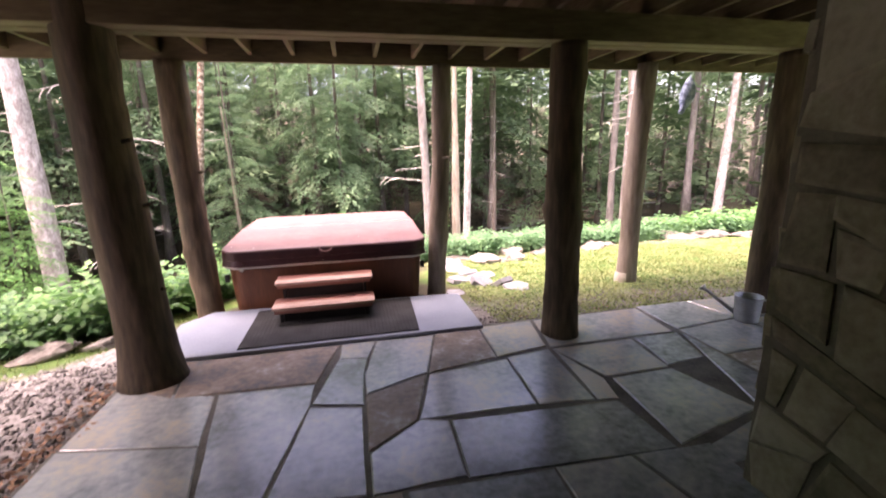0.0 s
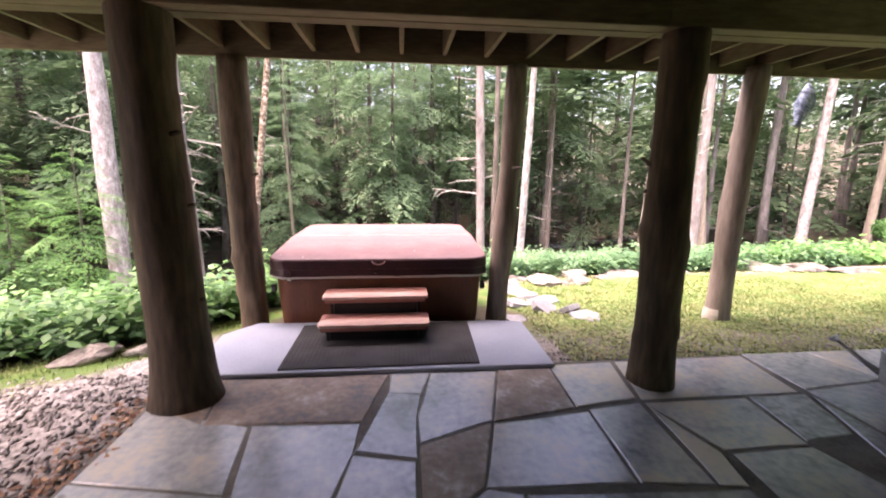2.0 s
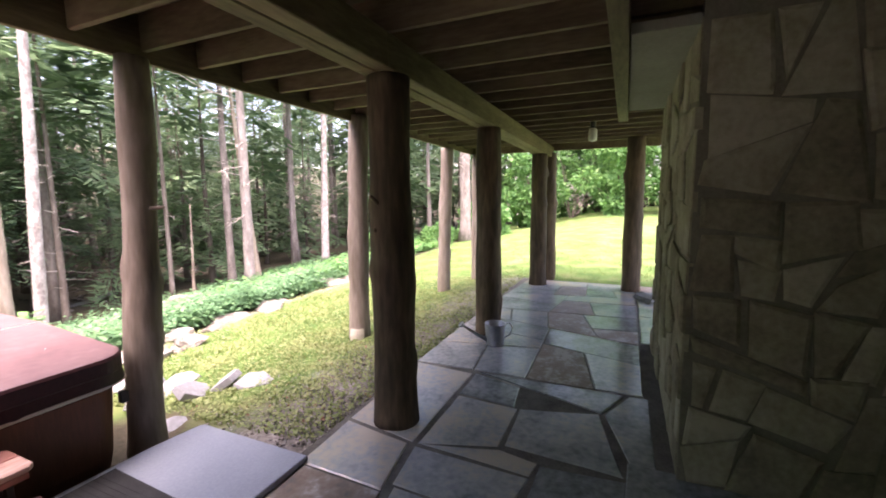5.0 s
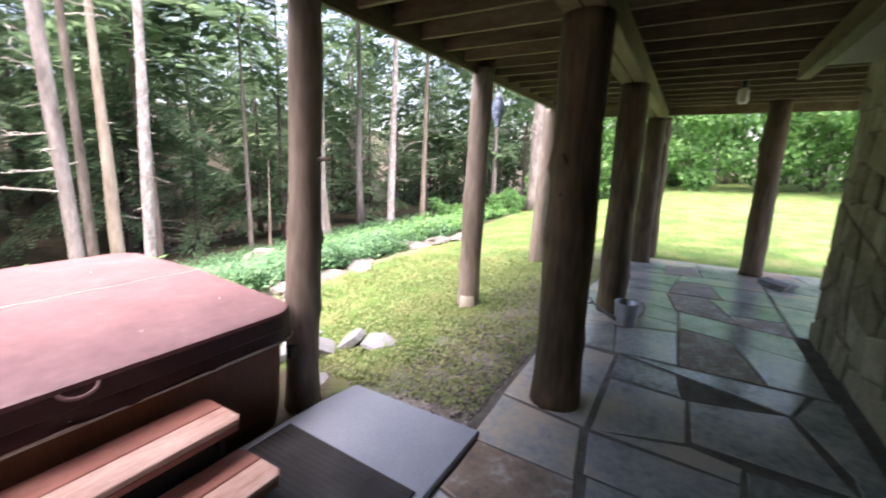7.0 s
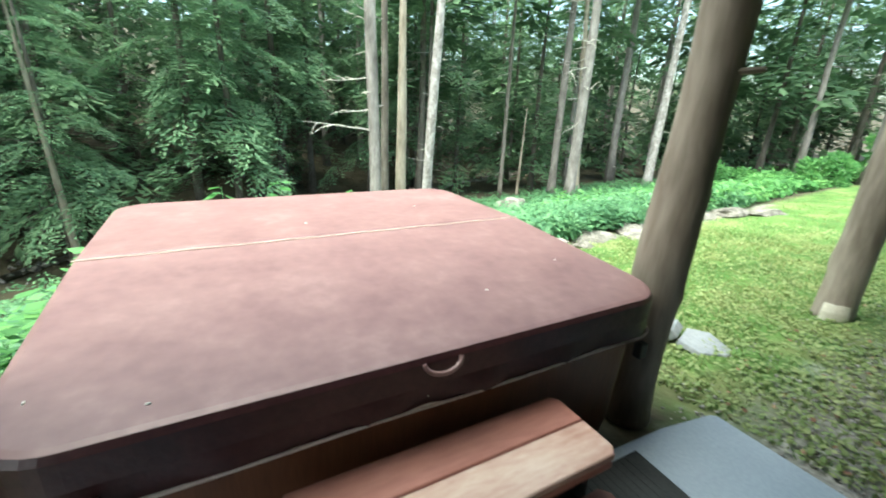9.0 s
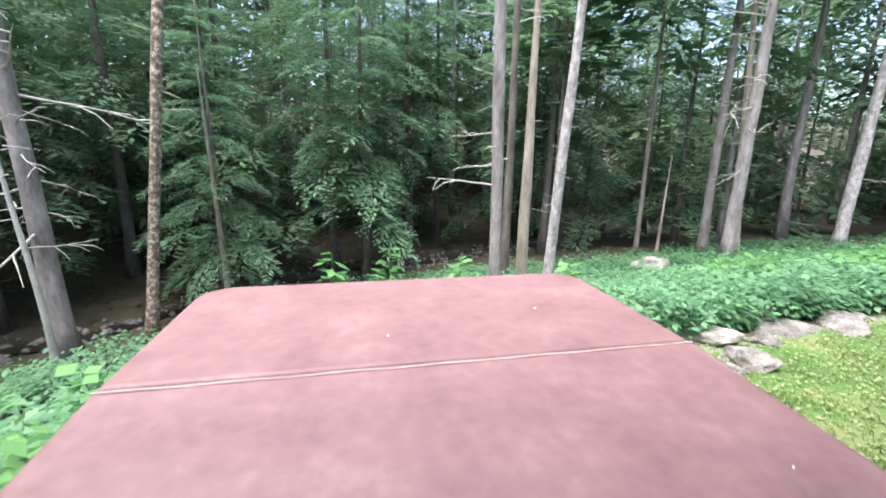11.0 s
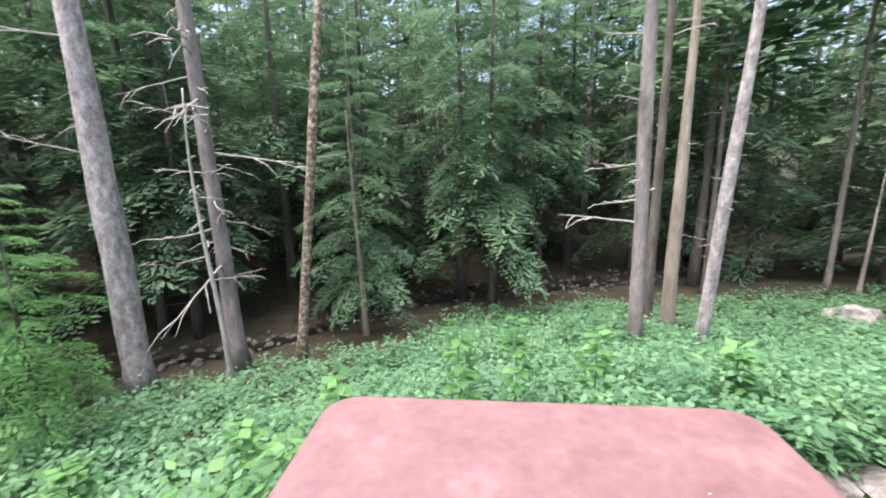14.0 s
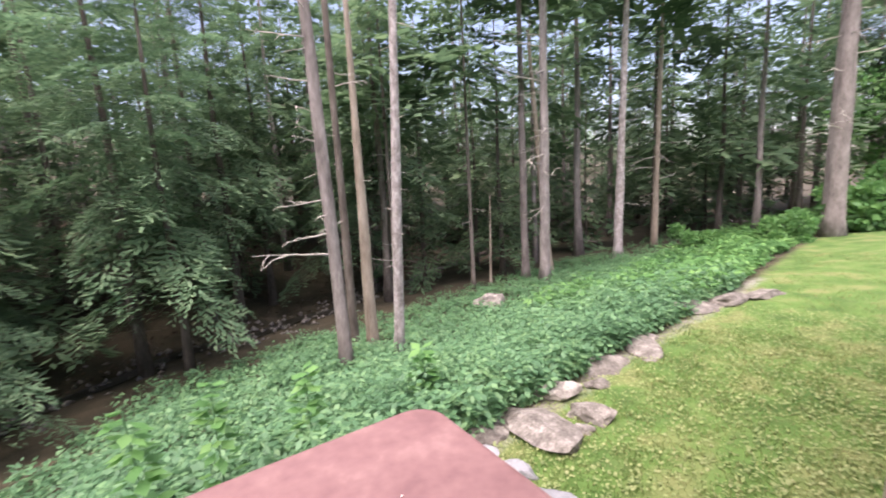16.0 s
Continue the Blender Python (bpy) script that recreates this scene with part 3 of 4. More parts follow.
tread(-0.03, 0.27, 0.345)
tread(-0.30, 0.0, 0.175)
for sx in (-0.42, 0.39):
    part("side_panel", Geo().box(sx, -0.25, 0.0, sx + 0.03, 0.26, 0.145, 0.004), M_BLACK, steps)
    part("side_panel", Geo().box(sx + 0.002, 0.01, 0.147, sx + 0.028, 0.26, 0.315, 0.004), M_BLACK, steps)
part("riser", Geo().box(-0.385, -0.235, 0.0, 0.385, -0.21, 0.145, 0.004), M_BLACK, steps)
part("riser", Geo().box(-0.385, 0.03, 0.146, 0.385, 0.05, 0.315, 0.004), M_BLACK, steps)

slab_o = [(-0.28, -1.09), (2.52, -1.10), (2.525, -0.17), (2.50, -0.145), (2.2, -0.1), (-0.1, -0.02), (-0.33, -0.3)]
slab = part("slab", prism(slab_o, [(-0.06, 0.002), (-0.055, 0), (0.024, 0), (0.03, 0.005)]), M_SLAB)
tagged(slab, "smooth blue-grey stone slab in front of the hot tub", "slab", kind="structure")
mat_o = [(0.37, -1.055), (1.925, -1.055), (1.965, -0.145), (0.37, -0.14)]
matt = part("rubber_mat", prism(mat_o, [(0.031, 0.002), (0.033, 0), (0.04, 0), (0.043, 0.004)]), M_MAT)
tagged(matt, "black ribbed rubber mat under the steps", "mat")
for k in range(44):
    xx = 0.385 + k * 0.0348
    part("rib", Geo().box(xx, -1.04, 0.0405, xx + 0.016, -0.155, 0.0455, 0.0015), M_MAT, matt)


# ---- house wall, and unseen walls that hold back light ----
def stone_face(wall, origin, u, v, nrm, w, h, size, seed):
    """Uneven stones laid in mortar on one face of a wall."""
    rng = random.Random(seed)
    o, u, v, nrm = Vector(origin), Vector(u), Vector(v), Vector(nrm)
    for poly in split([(0, 0), (w, 0), (w, h), (0, h)], size, rng, 0.42):
        s = [(px + rng.uniform(-0.022, 0.022), py + rng.uniform(-0.022, 0.022)) for px, py in inset(poly, rng.uniform(0.004, 0.014))]
        if area(s) < 0.012:
            continue
        out = rng.uniform(0.004, 0.03)
        rings = [[o + u * px + v * py + nrm * d for px, py in (inset(s, i) if i else s)] for d, i in ((-0.02, 0), (out * 0.6, 0.0), (out, 0.02))]
        part("stone", Geo().rings(rings), M_STONE, wall)


wall_side = part("wall_east", Geo().box(3.2, -6.6, -0.1, 5.6, -3.18, 2.6, 0.01), M_WALLMORTAR)
tagged(wall_side, "rough fieldstone house wall under the deck", "wall", kind="structure")
# Never in view: added to keep side light off the beam and stone.
unseen_left = part("unseen_wall_west", Geo().box(-2.9, -6.7, -0.15, -2.505, -3.0, 2.86, 0.01), M_UNSEENWALL)
tagged(unseen_left, "unseen dark wall added beside the gravel to block light", "wall", kind="structure")
# Also out of view; closes the patio and limits bounce on the beam.
unseen_back = part("unseen_wall_north", Geo().box(-2.5, -6.7, -0.15, 3.195, -6.3, 2.86, 0.01), M_UNSEENWALL)
tagged(unseen_back, "unseen dark wall added behind the patio to curb bounced light", "wall", kind="structure")


# ---- things on the patio ----
can = empty("watering_can", 4.97, -1.58, 0)
tagged(can, "galvanised watering can standing on the flagstones", "watering can")
R_, H_ = 0.105, 0.24
prof = ((0.0, 0.9), (0.004, 0.95), (0.02, 0.96), (0.21, 1.06), (0.232, 1.1), (0.238, 1.12), (0.244, 1.1), (0.238, 1.04), (0.02, 0.92))
g = Geo().rings([[(R_ * s * math.cos(a), R_ * s * math.sin(a), z) for a in [2 * math.pi * i / 24 for i in range(24)]] for z, s in prof])
part("body", g, M_STEEL, can, "", True)
sd = Vector((-0.55, 0.83, 0)).normalized()
part("spout", Geo().tube([sd * 0.08 + Vector((0, 0, 0.05)), sd * 0.2 + Vector((0, 0, 0.12)), sd * 0.36 + Vector((0, 0, 0.235))], [0.025, 0.018, 0.013], 10), M_STEEL, can, "", True)
part("rose", Geo().tube([sd * 0.355 + Vector((0, 0, 0.23)), sd * 0.385 + Vector((0, 0, 0.252)), sd * 0.39 + Vector((0, 0, 0.256))], [0.014, 0.04, 0.036], 12), M_STEEL, can)
hp = [Vector((0, 0, 0.22)) - sd * 0.11, Vector((0, 0, 0.235)) - sd * 0.17, Vector((0, 0, 0.18)) - sd * 0.2, Vector((0, 0, 0.1)) - sd * 0.17, Vector((0, 0, 0.07)) - sd * 0.1]
part("handle", Geo().tube(hp, [0.009] * 5, 8), M_STEEL, can)

lamp = empty("ceiling_lamp", 6.85, -2.4, JOIST_Z + 0.1)
tagged(lamp, "small white jar lamp hanging from the joists, unlit", "lamp")
part("holder", Geo().tube([(0, 0, 0.0), (0, 0, -0.05), (0, 0, -0.16)], [0.05, 0.045, 0.03], 14), M_BLACK, lamp)
part("jar", Geo().tube([(0, 0, -0.161), (0, 0, -0.18), (0, 0, -0.3), (0, 0, -0.33), (0, 0, -0.34)], [0.035, 0.055, 0.058, 0.05, 0.02], 18), M_WHITE, lamp, "white glass jar", True)

dec = Geo()
prof = ((0.0, 0.012, 0), (-0.03, 0.03, 0), (-0.07, 0.052, 0.008), (-0.12, 0.07, 0.012), (-0.2, 0.082, 0.008), (-0.28, 0.07, -0.004), (-0.34, 0.048, -0.02), (-0.38, 0.03, -0.035), (-0.41, 0.036, -0.05), (-0.44, 0.02, -0.06))
dec.rings([[(r * math.cos(a) + sh, r * 0.8 * math.sin(a), z) for a in [2 * math.pi * i / 16 for i in range(16)]] for z, r, sh in reversed(prof)])
dec.tube([(0, 0, -0.005), (0, 0, 0.1)], [0.003, 0.003], 5)
decoy = part("hanging_decoy", dec, M_DECOY, None, "", True)
decoy.scale = (1.35, 1.3, 1.08)
decoy.location, decoy.rotation_euler = (5.75, 0.29, 2.5), (0, radians(8), radians(20))
tagged(decoy, "blue-grey plastic bird-shaped decoy hung from the deck edge", "decoy")


# ---- rocks ----
def rock(name, x, y, sx, sy, sz, seed, mat, label, tilt=(0, 0, 0), z=None, group="", sink=0.3):
    bm = bmesh.new()
    bmesh.ops.create_icosphere(bm, subdivisions=3, radius=1)
    rng = random.Random(seed)
    planes = [(Vector((rng.gauss(0, 1), rng.gauss(0, 1), rng.gauss(0, 0.8))).normalized(), rng.uniform(0.42, 0.8)) for _ in range(12)]
    off = Vector((seed * 3.1, seed * 1.7, 0))
    for v in bm.verts:
        for nn, d in planes:
            k = v.co.dot(nn) - d
            if k > 0:
                v.co -= nn * k * 0.92
        v.co += v.co.normalized() * (0.13 * noise.noise(v.co * 2.0 + off) + 0.07 * noise.noise(v.co * 6 + off))
        v.co = Vector((v.co.x * sx, v.co.y * sy, v.co.z * sz))
    me = bpy.data.meshes.new(name)
    bm.to_mesh(me)
    bm.free()
    me.materials.append(mat)
    ob = new(name, me)
    zz = height(x, y) if z is None else z
    ob.location, ob.rotation_euler = (x, y, zz + sz * (1 - 2 * sink) * 0.6), [radians(a) for a in tilt]
    return tagged(ob, label, "rock", group)


def slate(x, y, sx, sy, sz, seed, tilt):
    """A thin, angular slab with split edges."""
    rng = random.Random(seed)
    bm = bmesh.new()
    n = 6
    rim = [(2 * math.pi * (i + rng.uniform(-0.3, 0.3)) / n, rng.uniform(0.78, 1.1)) for i in range(n)]
    low = [bm.verts.new((sx * r * math.cos(a), sy * r * math.sin(a), -sz * rng.uniform(0.7, 1))) for a, r in rim]
    high = [bm.verts.new((sx * r * rng.uniform(0.86, 0.97) * math.cos(a), sy * r * rng.uniform(0.86, 0.97) * math.sin(a), sz * rng.uniform(0.6, 1))) for a, r in rim]
    bm.faces.new(high)
    bm.faces.new(low[::-1])
    for i in range(n):
        bm.faces.new((low[i], low[(i + 1) % n], high[(i + 1) % n], high[i]))
    bmesh.ops.bevel(bm, geom=bm.edges[:], offset=0.006, segments=1, affect='EDGES')
    me = bpy.data.meshes.new("slate_piece")
    bm.to_mesh(me)
    bm.free()
    me.materials.append(M_SLATE)
    ob = new("slate_piece", me)
    ob.location, ob.rotation_euler = (x, y, height(x, y) + sz * 0.6), [radians(a) for a in tilt]
    return tagged(ob, "broken slate piece leaning in the grass", "rock", "slate pieces")


ROCKS = ((3.08, 1.9, 0.26, 0.2, 0.08, 0), (3.0, 2.72, 0.2, 0.14, 0.07, 0), (3.75, 2.75, 0.42, 0.3, 0.15, 1), (4.3, 2.55, 0.27, 0.2, 0.13, 1),
         (4.47, 3.12, 0.33, 0.24, 0.12, 1), (5.45, 3.22, 0.4, 0.25, 0.12, 1), (6.3, 3.28, 0.45, 0.26, 0.12, 1), (6.75, 3.5, 0.24, 0.2, 0.11, 1),
         (5.65, 3.2, 0.2, 0.15, 0.08, 1), (4.95, 2.95, 0.16, 0.13, 0.07, 1), (3.3, 3.05, 0.25, 0.2, 0.1, 1), (7.4, 3.85, 0.3, 0.2, 0.09, 1), (4.05, 2.45, 0.14, 0.1, 0.05, 1), (3.1, 2.42, 0.2, 0.14, 0.07, 0))
for k, (x, y, a, b, c, kind) in enumerate(ROCKS):
    rock("edge_rock", x, y, a * 1.25, b * 1.25, c * 1.1, 20 + k, M_GREYROCK if kind else M_SLATE,
         "pale lichened rock along the edge of the lawn" if kind else "flat grey slate rock in the grass", (4 * (-1) ** k, 5, 37 * k), None, "edge rocks")
for k, (x, y, a, b, c, mt) in enumerate(((8.7, 3.62, 0.62, 0.3, 0.17, 0), (9.4, 3.36, 0.55, 0.3, 0.17, 0), (10.3, 3.1, 0.7, 0.28, 0.12, 0))):
    rock("edge_rock", x, y, a, b, c, 40 + k, M_GREYROCK, "long weathered grey rock at the lawn's far edge", (3, 4, -28 + 10 * k), None, "edge rocks")
for k, (x, y, a, b, c, tl) in enumerate(((3.12, 0.78, 0.17, 0.13, 0.05, (32, 8, 30)), (3.36, 0.7, 0.16, 0.13, 0.05, (-30, 20, 60)), (3.5, 0.42, 0.2, 0.15, 0.03, (4, 2, 10)),
                                      (2.85, 1.1, 0.18, 0.14, 0.05, (10, 12, 50)), (3.22, 1.2, 0.22, 0.13, 0.04, (8, -6, 15)), (3.1, 1.55, 0.2, 0.14, 0.05, (-6, 8, 70)), (2.62, 0.35, 0.11, 0.08, 0.03, (20, 5, 0)))):
    slate(x, y, a * 1.35, b * 1.35, c * 0.8, 50 + k, tl)
for k, (x, y, a, b, c) in enumerate(((-0.95, -0.3, 0.24, 0.15, 0.1), (-1.42, -0.47, 0.36, 0.19, 0.1), (-2.1, -0.75, 0.4, 0.21, 0.11), (-2.85, -1.05, 0.4, 0.2, 0.1))):
    rock("edge_rock", x, y, a, b, c, 60 + k, M_GREYROCK, "low pale rock edging the gravel", (3, -4, 25 + 9 * k), None, "edge rocks")
rock("boulder", 8.5, 9.2, 0.75, 0.5, 0.5, 71, M_GREYROCK, "grey boulder on the creek bank", (0, 0, 20))
rock("flat_rock", 7.9, -3.25, 0.45, 0.3, 0.1, 72, M_SLATE, "flat dark stone lying by the house wall", (0, 3, 10), 0.0, "", 0.2)


# ---- woods ----
def diamonds(p, d, s, length, width):
    """Four-cornered leaves from number arrays: root, direction, side, length, width."""
    length, width = np.asarray(length)[:, None], np.asarray(width)[:, None]
    q = np.stack([p, p + d * length * 0.45 + s * width, p + d * length, p + d * length * 0.45 - s * width], 1)
    return q.reshape(-1, 3)


def quads(v):
    return np.arange(len(v), dtype=np.int32).reshape(-1, 4)


def unit(a):
    return a / np.maximum(np.linalg.norm(a, axis=-1, keepdims=True), 1e-6)


def spray(rng, twigs, leaves, size=1.5):
    """A flat drooping hemlock branch one metre long, along x."""
    P, D, S, L, W = [], [], [], [], []
    for i in range(twigs):
        t = 0.12 + 0.88 * (i + rng.rand() * 0.8) / twigs
        root = np.array([t, 0.03 * math.sin(t * 5), 0.06 * math.sin(t * 3) - 0.22 * t * t])
        side = 1 if i % 2 else -1
        tl = (0.42 * (1 - t) ** 0.8 + 0.10) * rng.uniform(0.7, 1.2)
        a = radians(rng.uniform(38, 68)) * side
        d = np.array([math.cos(a), math.sin(a), rng.uniform(-0.42, -0.02)])
        for k in range(leaves):
            u = (k + 0.4) / leaves
            b = a + (0.75 if k % 2 else -0.75) + rng.uniform(-0.3, 0.3)
            p = root + d * tl * u
            p[2] -= 0.10 * u * u
            dd = np.array([math.cos(b), math.sin(b), rng.uniform(-0.35, 0.1)])
            P.append(p)
            D.append(dd)
            S.append([-dd[1], dd[0], rng.uniform(-0.3, 0.3)])
            L.append(0.105 * (1.15 - 0.5 * u) * rng.uniform(0.45, 1.45))
            W.append(0.0145 * rng.uniform(0.7, 1.3))
    return diamonds(np.array(P), unit(np.array(D)), unit(np.array(S)), np.array(L) * size, np.array(W) * size * (1.0 if size < 2 else 1.6))


def crown_arrays(seed, h, base, reach, count, twigs, leaves, droop=0.25, fat=1.0, size=1.5):
    """Branches set round a trunk from base to its top."""
    rng = np.random.RandomState(seed)
    kinds = [spray(rng, twigs, leaves, size) for _ in range(4)]
    out, limbs = [], []
    for i in range(count):
        t = (i + rng.rand()) / count
        z = base + (h - base) * t ** 0.9
        ln = reach * (1 - t) ** 0.75 * rng.uniform(0.55, 1.1) + 0.3
        az = i * 2.399 + rng.uniform(-0.5, 0.5)
        tilt = rng.uniform(-0.12, 0.12) - droop * (1 - t) + 0.25 * t
        v = kinds[rng.randint(4)] * np.array([ln, ln * fat * rng.uniform(0.8, 1.15), ln])
        roll = rng.uniform(-0.35, 0.35)
        y, zz = v[:, 1] * math.cos(roll) - v[:, 2] * math.sin(roll), v[:, 1] * math.sin(roll) + v[:, 2] * math.cos(roll)
        x, zz = v[:, 0] * math.cos(tilt) - zz * math.sin(tilt), v[:, 0] * math.sin(tilt) + zz * math.cos(tilt)
        out.append(np.stack([x * math.cos(az) - y * math.sin(az), x * math.sin(az) + y * math.cos(az), zz + z], -1))
        limbs.append((z, az, ln, tilt))
    return np.concatenate(out), limbs


def trunk_geo(h, r, seed, lean=(0, 0), n=11, crook=0.0, steps=16, taper=0.75):
    rng = random.Random(seed)
    ph = [rng.uniform(0, 6.28) for _ in range(4)]
    rings = []
    for k in range(steps + 1):
        t = k / steps
        z = h * t
        rr = r * (1 - taper * t) + r * 0.45 * math.exp(-z / 0.25)
        ring = []
        for i in range(n):
            a = 2 * math.pi * i / n
            q = rr * (1 + 0.06 * math.sin(2 * a + ph[0] + z) + 0.05 * math.sin(3 * a + ph[1] - z * 1.9) + rng.uniform(-0.035, 0.035))
            ring.append((q * math.cos(a) + lean[0] * z + crook * math.sin(z * 0.9 + ph[2]), q * math.sin(a) + lean[1] * z + crook * math.cos(z * 0.7 + ph[3]), z))
        rings.append(ring)
    return Geo().rings(rings)


def dead_branches(make, z0, z1, count, reach, lean, seed, r=0.05, toward=None):
    """Bare broken branches along a trunk, with a few twigs."""
    rng = random.Random(seed)
    for i in range(count):
        z = z0 + (z1 - z0) * (i + rng.random()) / count
        az = rng.uniform(0, 6.28) if toward is None else toward + rng.gauss(0, 0.7)
        ln = reach * rng.uniform(0.25, 1.0)
        p = Vector((lean[0] * z, lean[1] * z, z))
        pts, d = [p], Vector((math.cos(az), math.sin(az), rng.uniform(-0.25, 0.2)))
        for k in range(5):
            d = (d + Vector((rng.uniform(-0.18, 0.18), rng.uniform(-0.18, 0.18), rng.uniform(-0.16, 0.12)))).normalized()
            pts.append(pts[-1] + d * ln / 5)
        r0, g = 0.007 + 0.010 * ln, make()
        g.tube(pts, [r0 * (1 - 0.16 * k) for k in range(6)], 5)
        if ln > 0.5:
            for k in (2, 3, 4):
                e = (d + Vector((rng.uniform(-1, 1), rng.uniform(-1, 1), rng.uniform(-0.5, 0.5)))).normalized()
                g.tube([pts[k], pts[k] + e * ln * 0.17, pts[k] + (e + Vector((0, 0, -0.2))) * ln * 0.3], [r0 * 0.55, r0 * 0.4, r0 * 0.2], 4)
        yield g


def bare_tree(x, y, r, h, seed, bark, label, lean=(0, 0), dead=10, reach=1.1, z0=1.2, z1=6.5, crown=True, name="pine_tree", crook=0.0, n=12, toward=None):
    t = empty(name, x, y, height(x, y) - 0.12)
    tagged(t, label, "tree")
    part("trunk", trunk_geo(h, r, seed, lean, n, crook, 22), bark, t, "", True)
    if dead:
        for g in dead_branches(Geo, z0, min(z1, h * 0.95), dead, reach, lean, seed + 5, toward=toward):
            part("dead_branch", g, M_DEADWOOD, t)
    if crown and (x > 12 or y > 12):
        v, _ = crown_arrays(seed, h, h * 0.62, 2.6, 34, 10, 4, 0.1, 1.2, 2.6)
        z = v[:, 2:3]
        v = v + np.concatenate([lean[0] * z, lean[1] * z, 0 * z], 1)
        bulk("crown", v, quads(v), M_NEEDLEFAR, t)
    return t


bare_tree(3.62, 7.64, 0.135, 16, 101, M_BARK, "tall grey pine trunk with broken branches on one side", (-0.03, -0.015), 16, 1.5, 2.2, 8.5, toward=3.3)
bare_tree(4.2, 8.7, 0.1, 15, 102, M_DARKBARK, "slim grey conifer trunk behind a pine", (0.0, 0.0), 8, 0.8, 3, 9)
bare_tree(4.83, 9.2, 0.15, 9.5, 103, M_TANBARK, "dead tan trunk with a burl and peeled bark", (0.004, 0), 5, 0.5, 4, 9, False, "dead_tree")
bare_tree(4.75, 7.64, 0.11, 15, 104, M_BIRCH, "slender pale lichened trunk leaning slightly", (0.0, -0.11), 14, 0.45, 2, 8)
bare_tree(12.3, 10.5, 0.2, 17, 105, M_BARK, "pale pine trunk with long dead branches", (-0.02, -0.03), 18, 2.2, 2.5, 8.5, toward=2.9)
bare_tree(12.3, 11.5, 0.16, 16, 106, M_BARK, "grey pine trunk behind another", (0.0, 0), 8, 1.4, 3, 8)
bare_tree(13.2, 11.1, 0.17, 9, 107, M_TANBARK, "leaning tan trunk beside the pines", (-0.1, 0), 4, 0.5, 2, 5, False, "leaning_tree")
bare_tree(17.0, 10.7, 0.19, 17, 108, M_BIRCH, "tall pale trunk at the wood's edge", (0.045, 0), 16, 1.0, 2.5, 9)
bare_tree(20.2, 10.9, 0.15, 16, 109, M_TANBARK, "yellowish pine trunk with dead branches", (0.03, 0), 20, 1.6, 2, 9)
bare_tree(20.5, 4.6, 0.3, 18, 110, M_BARK, "stout pine trunk at the end of the lawn", (0.0, 0), 14, 1.8, 3, 9)
bare_tree(21.4, 5.0, 0.22, 17, 111, M_BARK, "pine trunk beside a stouter one", (0.02, 0), 10, 1.4, 3, 9)
bare_tree(-5.6, 6.65, 0.25, 16, 112, M_BIRCH, "thick pale rough-barked trunk on the bank", (0.03, -0.04), 8, 1.5, 2.5, 8)
bare_tree(-4.2, 7.6, 0.17, 16, 113, M_BARK, "grey trunk leaning with long dead limbs", (-0.025, 0), 28, 2.2, 2.0, 8)
bare_tree(-3.0, 7.8, 0.11, 14, 114, M_MOTTLED, "slim trunk with mottled flaking bark", (0.14, 0), 5, 0.9, 3.5, 8)
bare_tree(-3.95, 6.75, 0.055, 5.4, 115, M_DEADWOOD, "crooked dead white snag", (0.0, 0), 9, 1.0, 2.0, 5.3, False, "dead_snag", 0.07, 8)
bare_tree(-2.1, 9.6, 0.075, 5.5, 116, M_TANBARK, "thin sapling trunk on the bank", (-0.03, 0), 0, 0.5, 1, 4, False, "sapling")
bare_tree(7.6, 13.2, 0.1, 11, 117, M_DARKBARK, "thin brown trunk by the creek", (0, 0), 9, 0.9, 1, 6)
bare_tree(10.6, 12.6, 0.09, 12, 118, M_DARKBARK, "thin brown trunk near the boulder", (0, 0), 8, 0.8, 1, 6)
bare_tree(11.3, 12.4, 0.06, 3.6, 119, M_TANBARK, "broken pale stub of a small tree", (0.03, 0), 2, 0.3, 1, 3, False, "dead_snag")


def hemlock(seed, h, r, base, reach, count, twigs, leaves, mat, bark=None, dead=0):
    """A hemlock: trunk, bare lower limbs and a drooping crown."""
    t = empty("hemlock_tree")
    g = trunk_geo(h, r, seed, (0, 0), 8, 0.03, 10, 0.9)
    if dead:
        for _ in dead_branches(lambda: g, 0.8, base + 2, dead, reach * 0.5, (0, 0), seed):
            pass
    part("trunk", g, bark or M_DARKBARK, t, "", True)
    v, limbs = crown_arrays(seed, h, base, reach, count, twigs, leaves, size=1.02 if twigs > 18 else 1.5 if twigs > 12 else 2.35)
    bulk("crown", v, quads(v), mat, t)
    return t


def plant_trees(proto, spots, label, group):
    for k, (x, y, s, a) in enumerate(spots):
        if k == 0:
            t = proto
            t.location, t.rotation_euler = (x, y, height(x, y) - 0.1), (0, 0, a)
        else:
            t = copy_thing(proto, pose(x, y, height(x, y) - 0.1, 0, 0, math.degrees(a)))
        t.scale = (s, s, s)
        tagged(t, label, "tree", group)


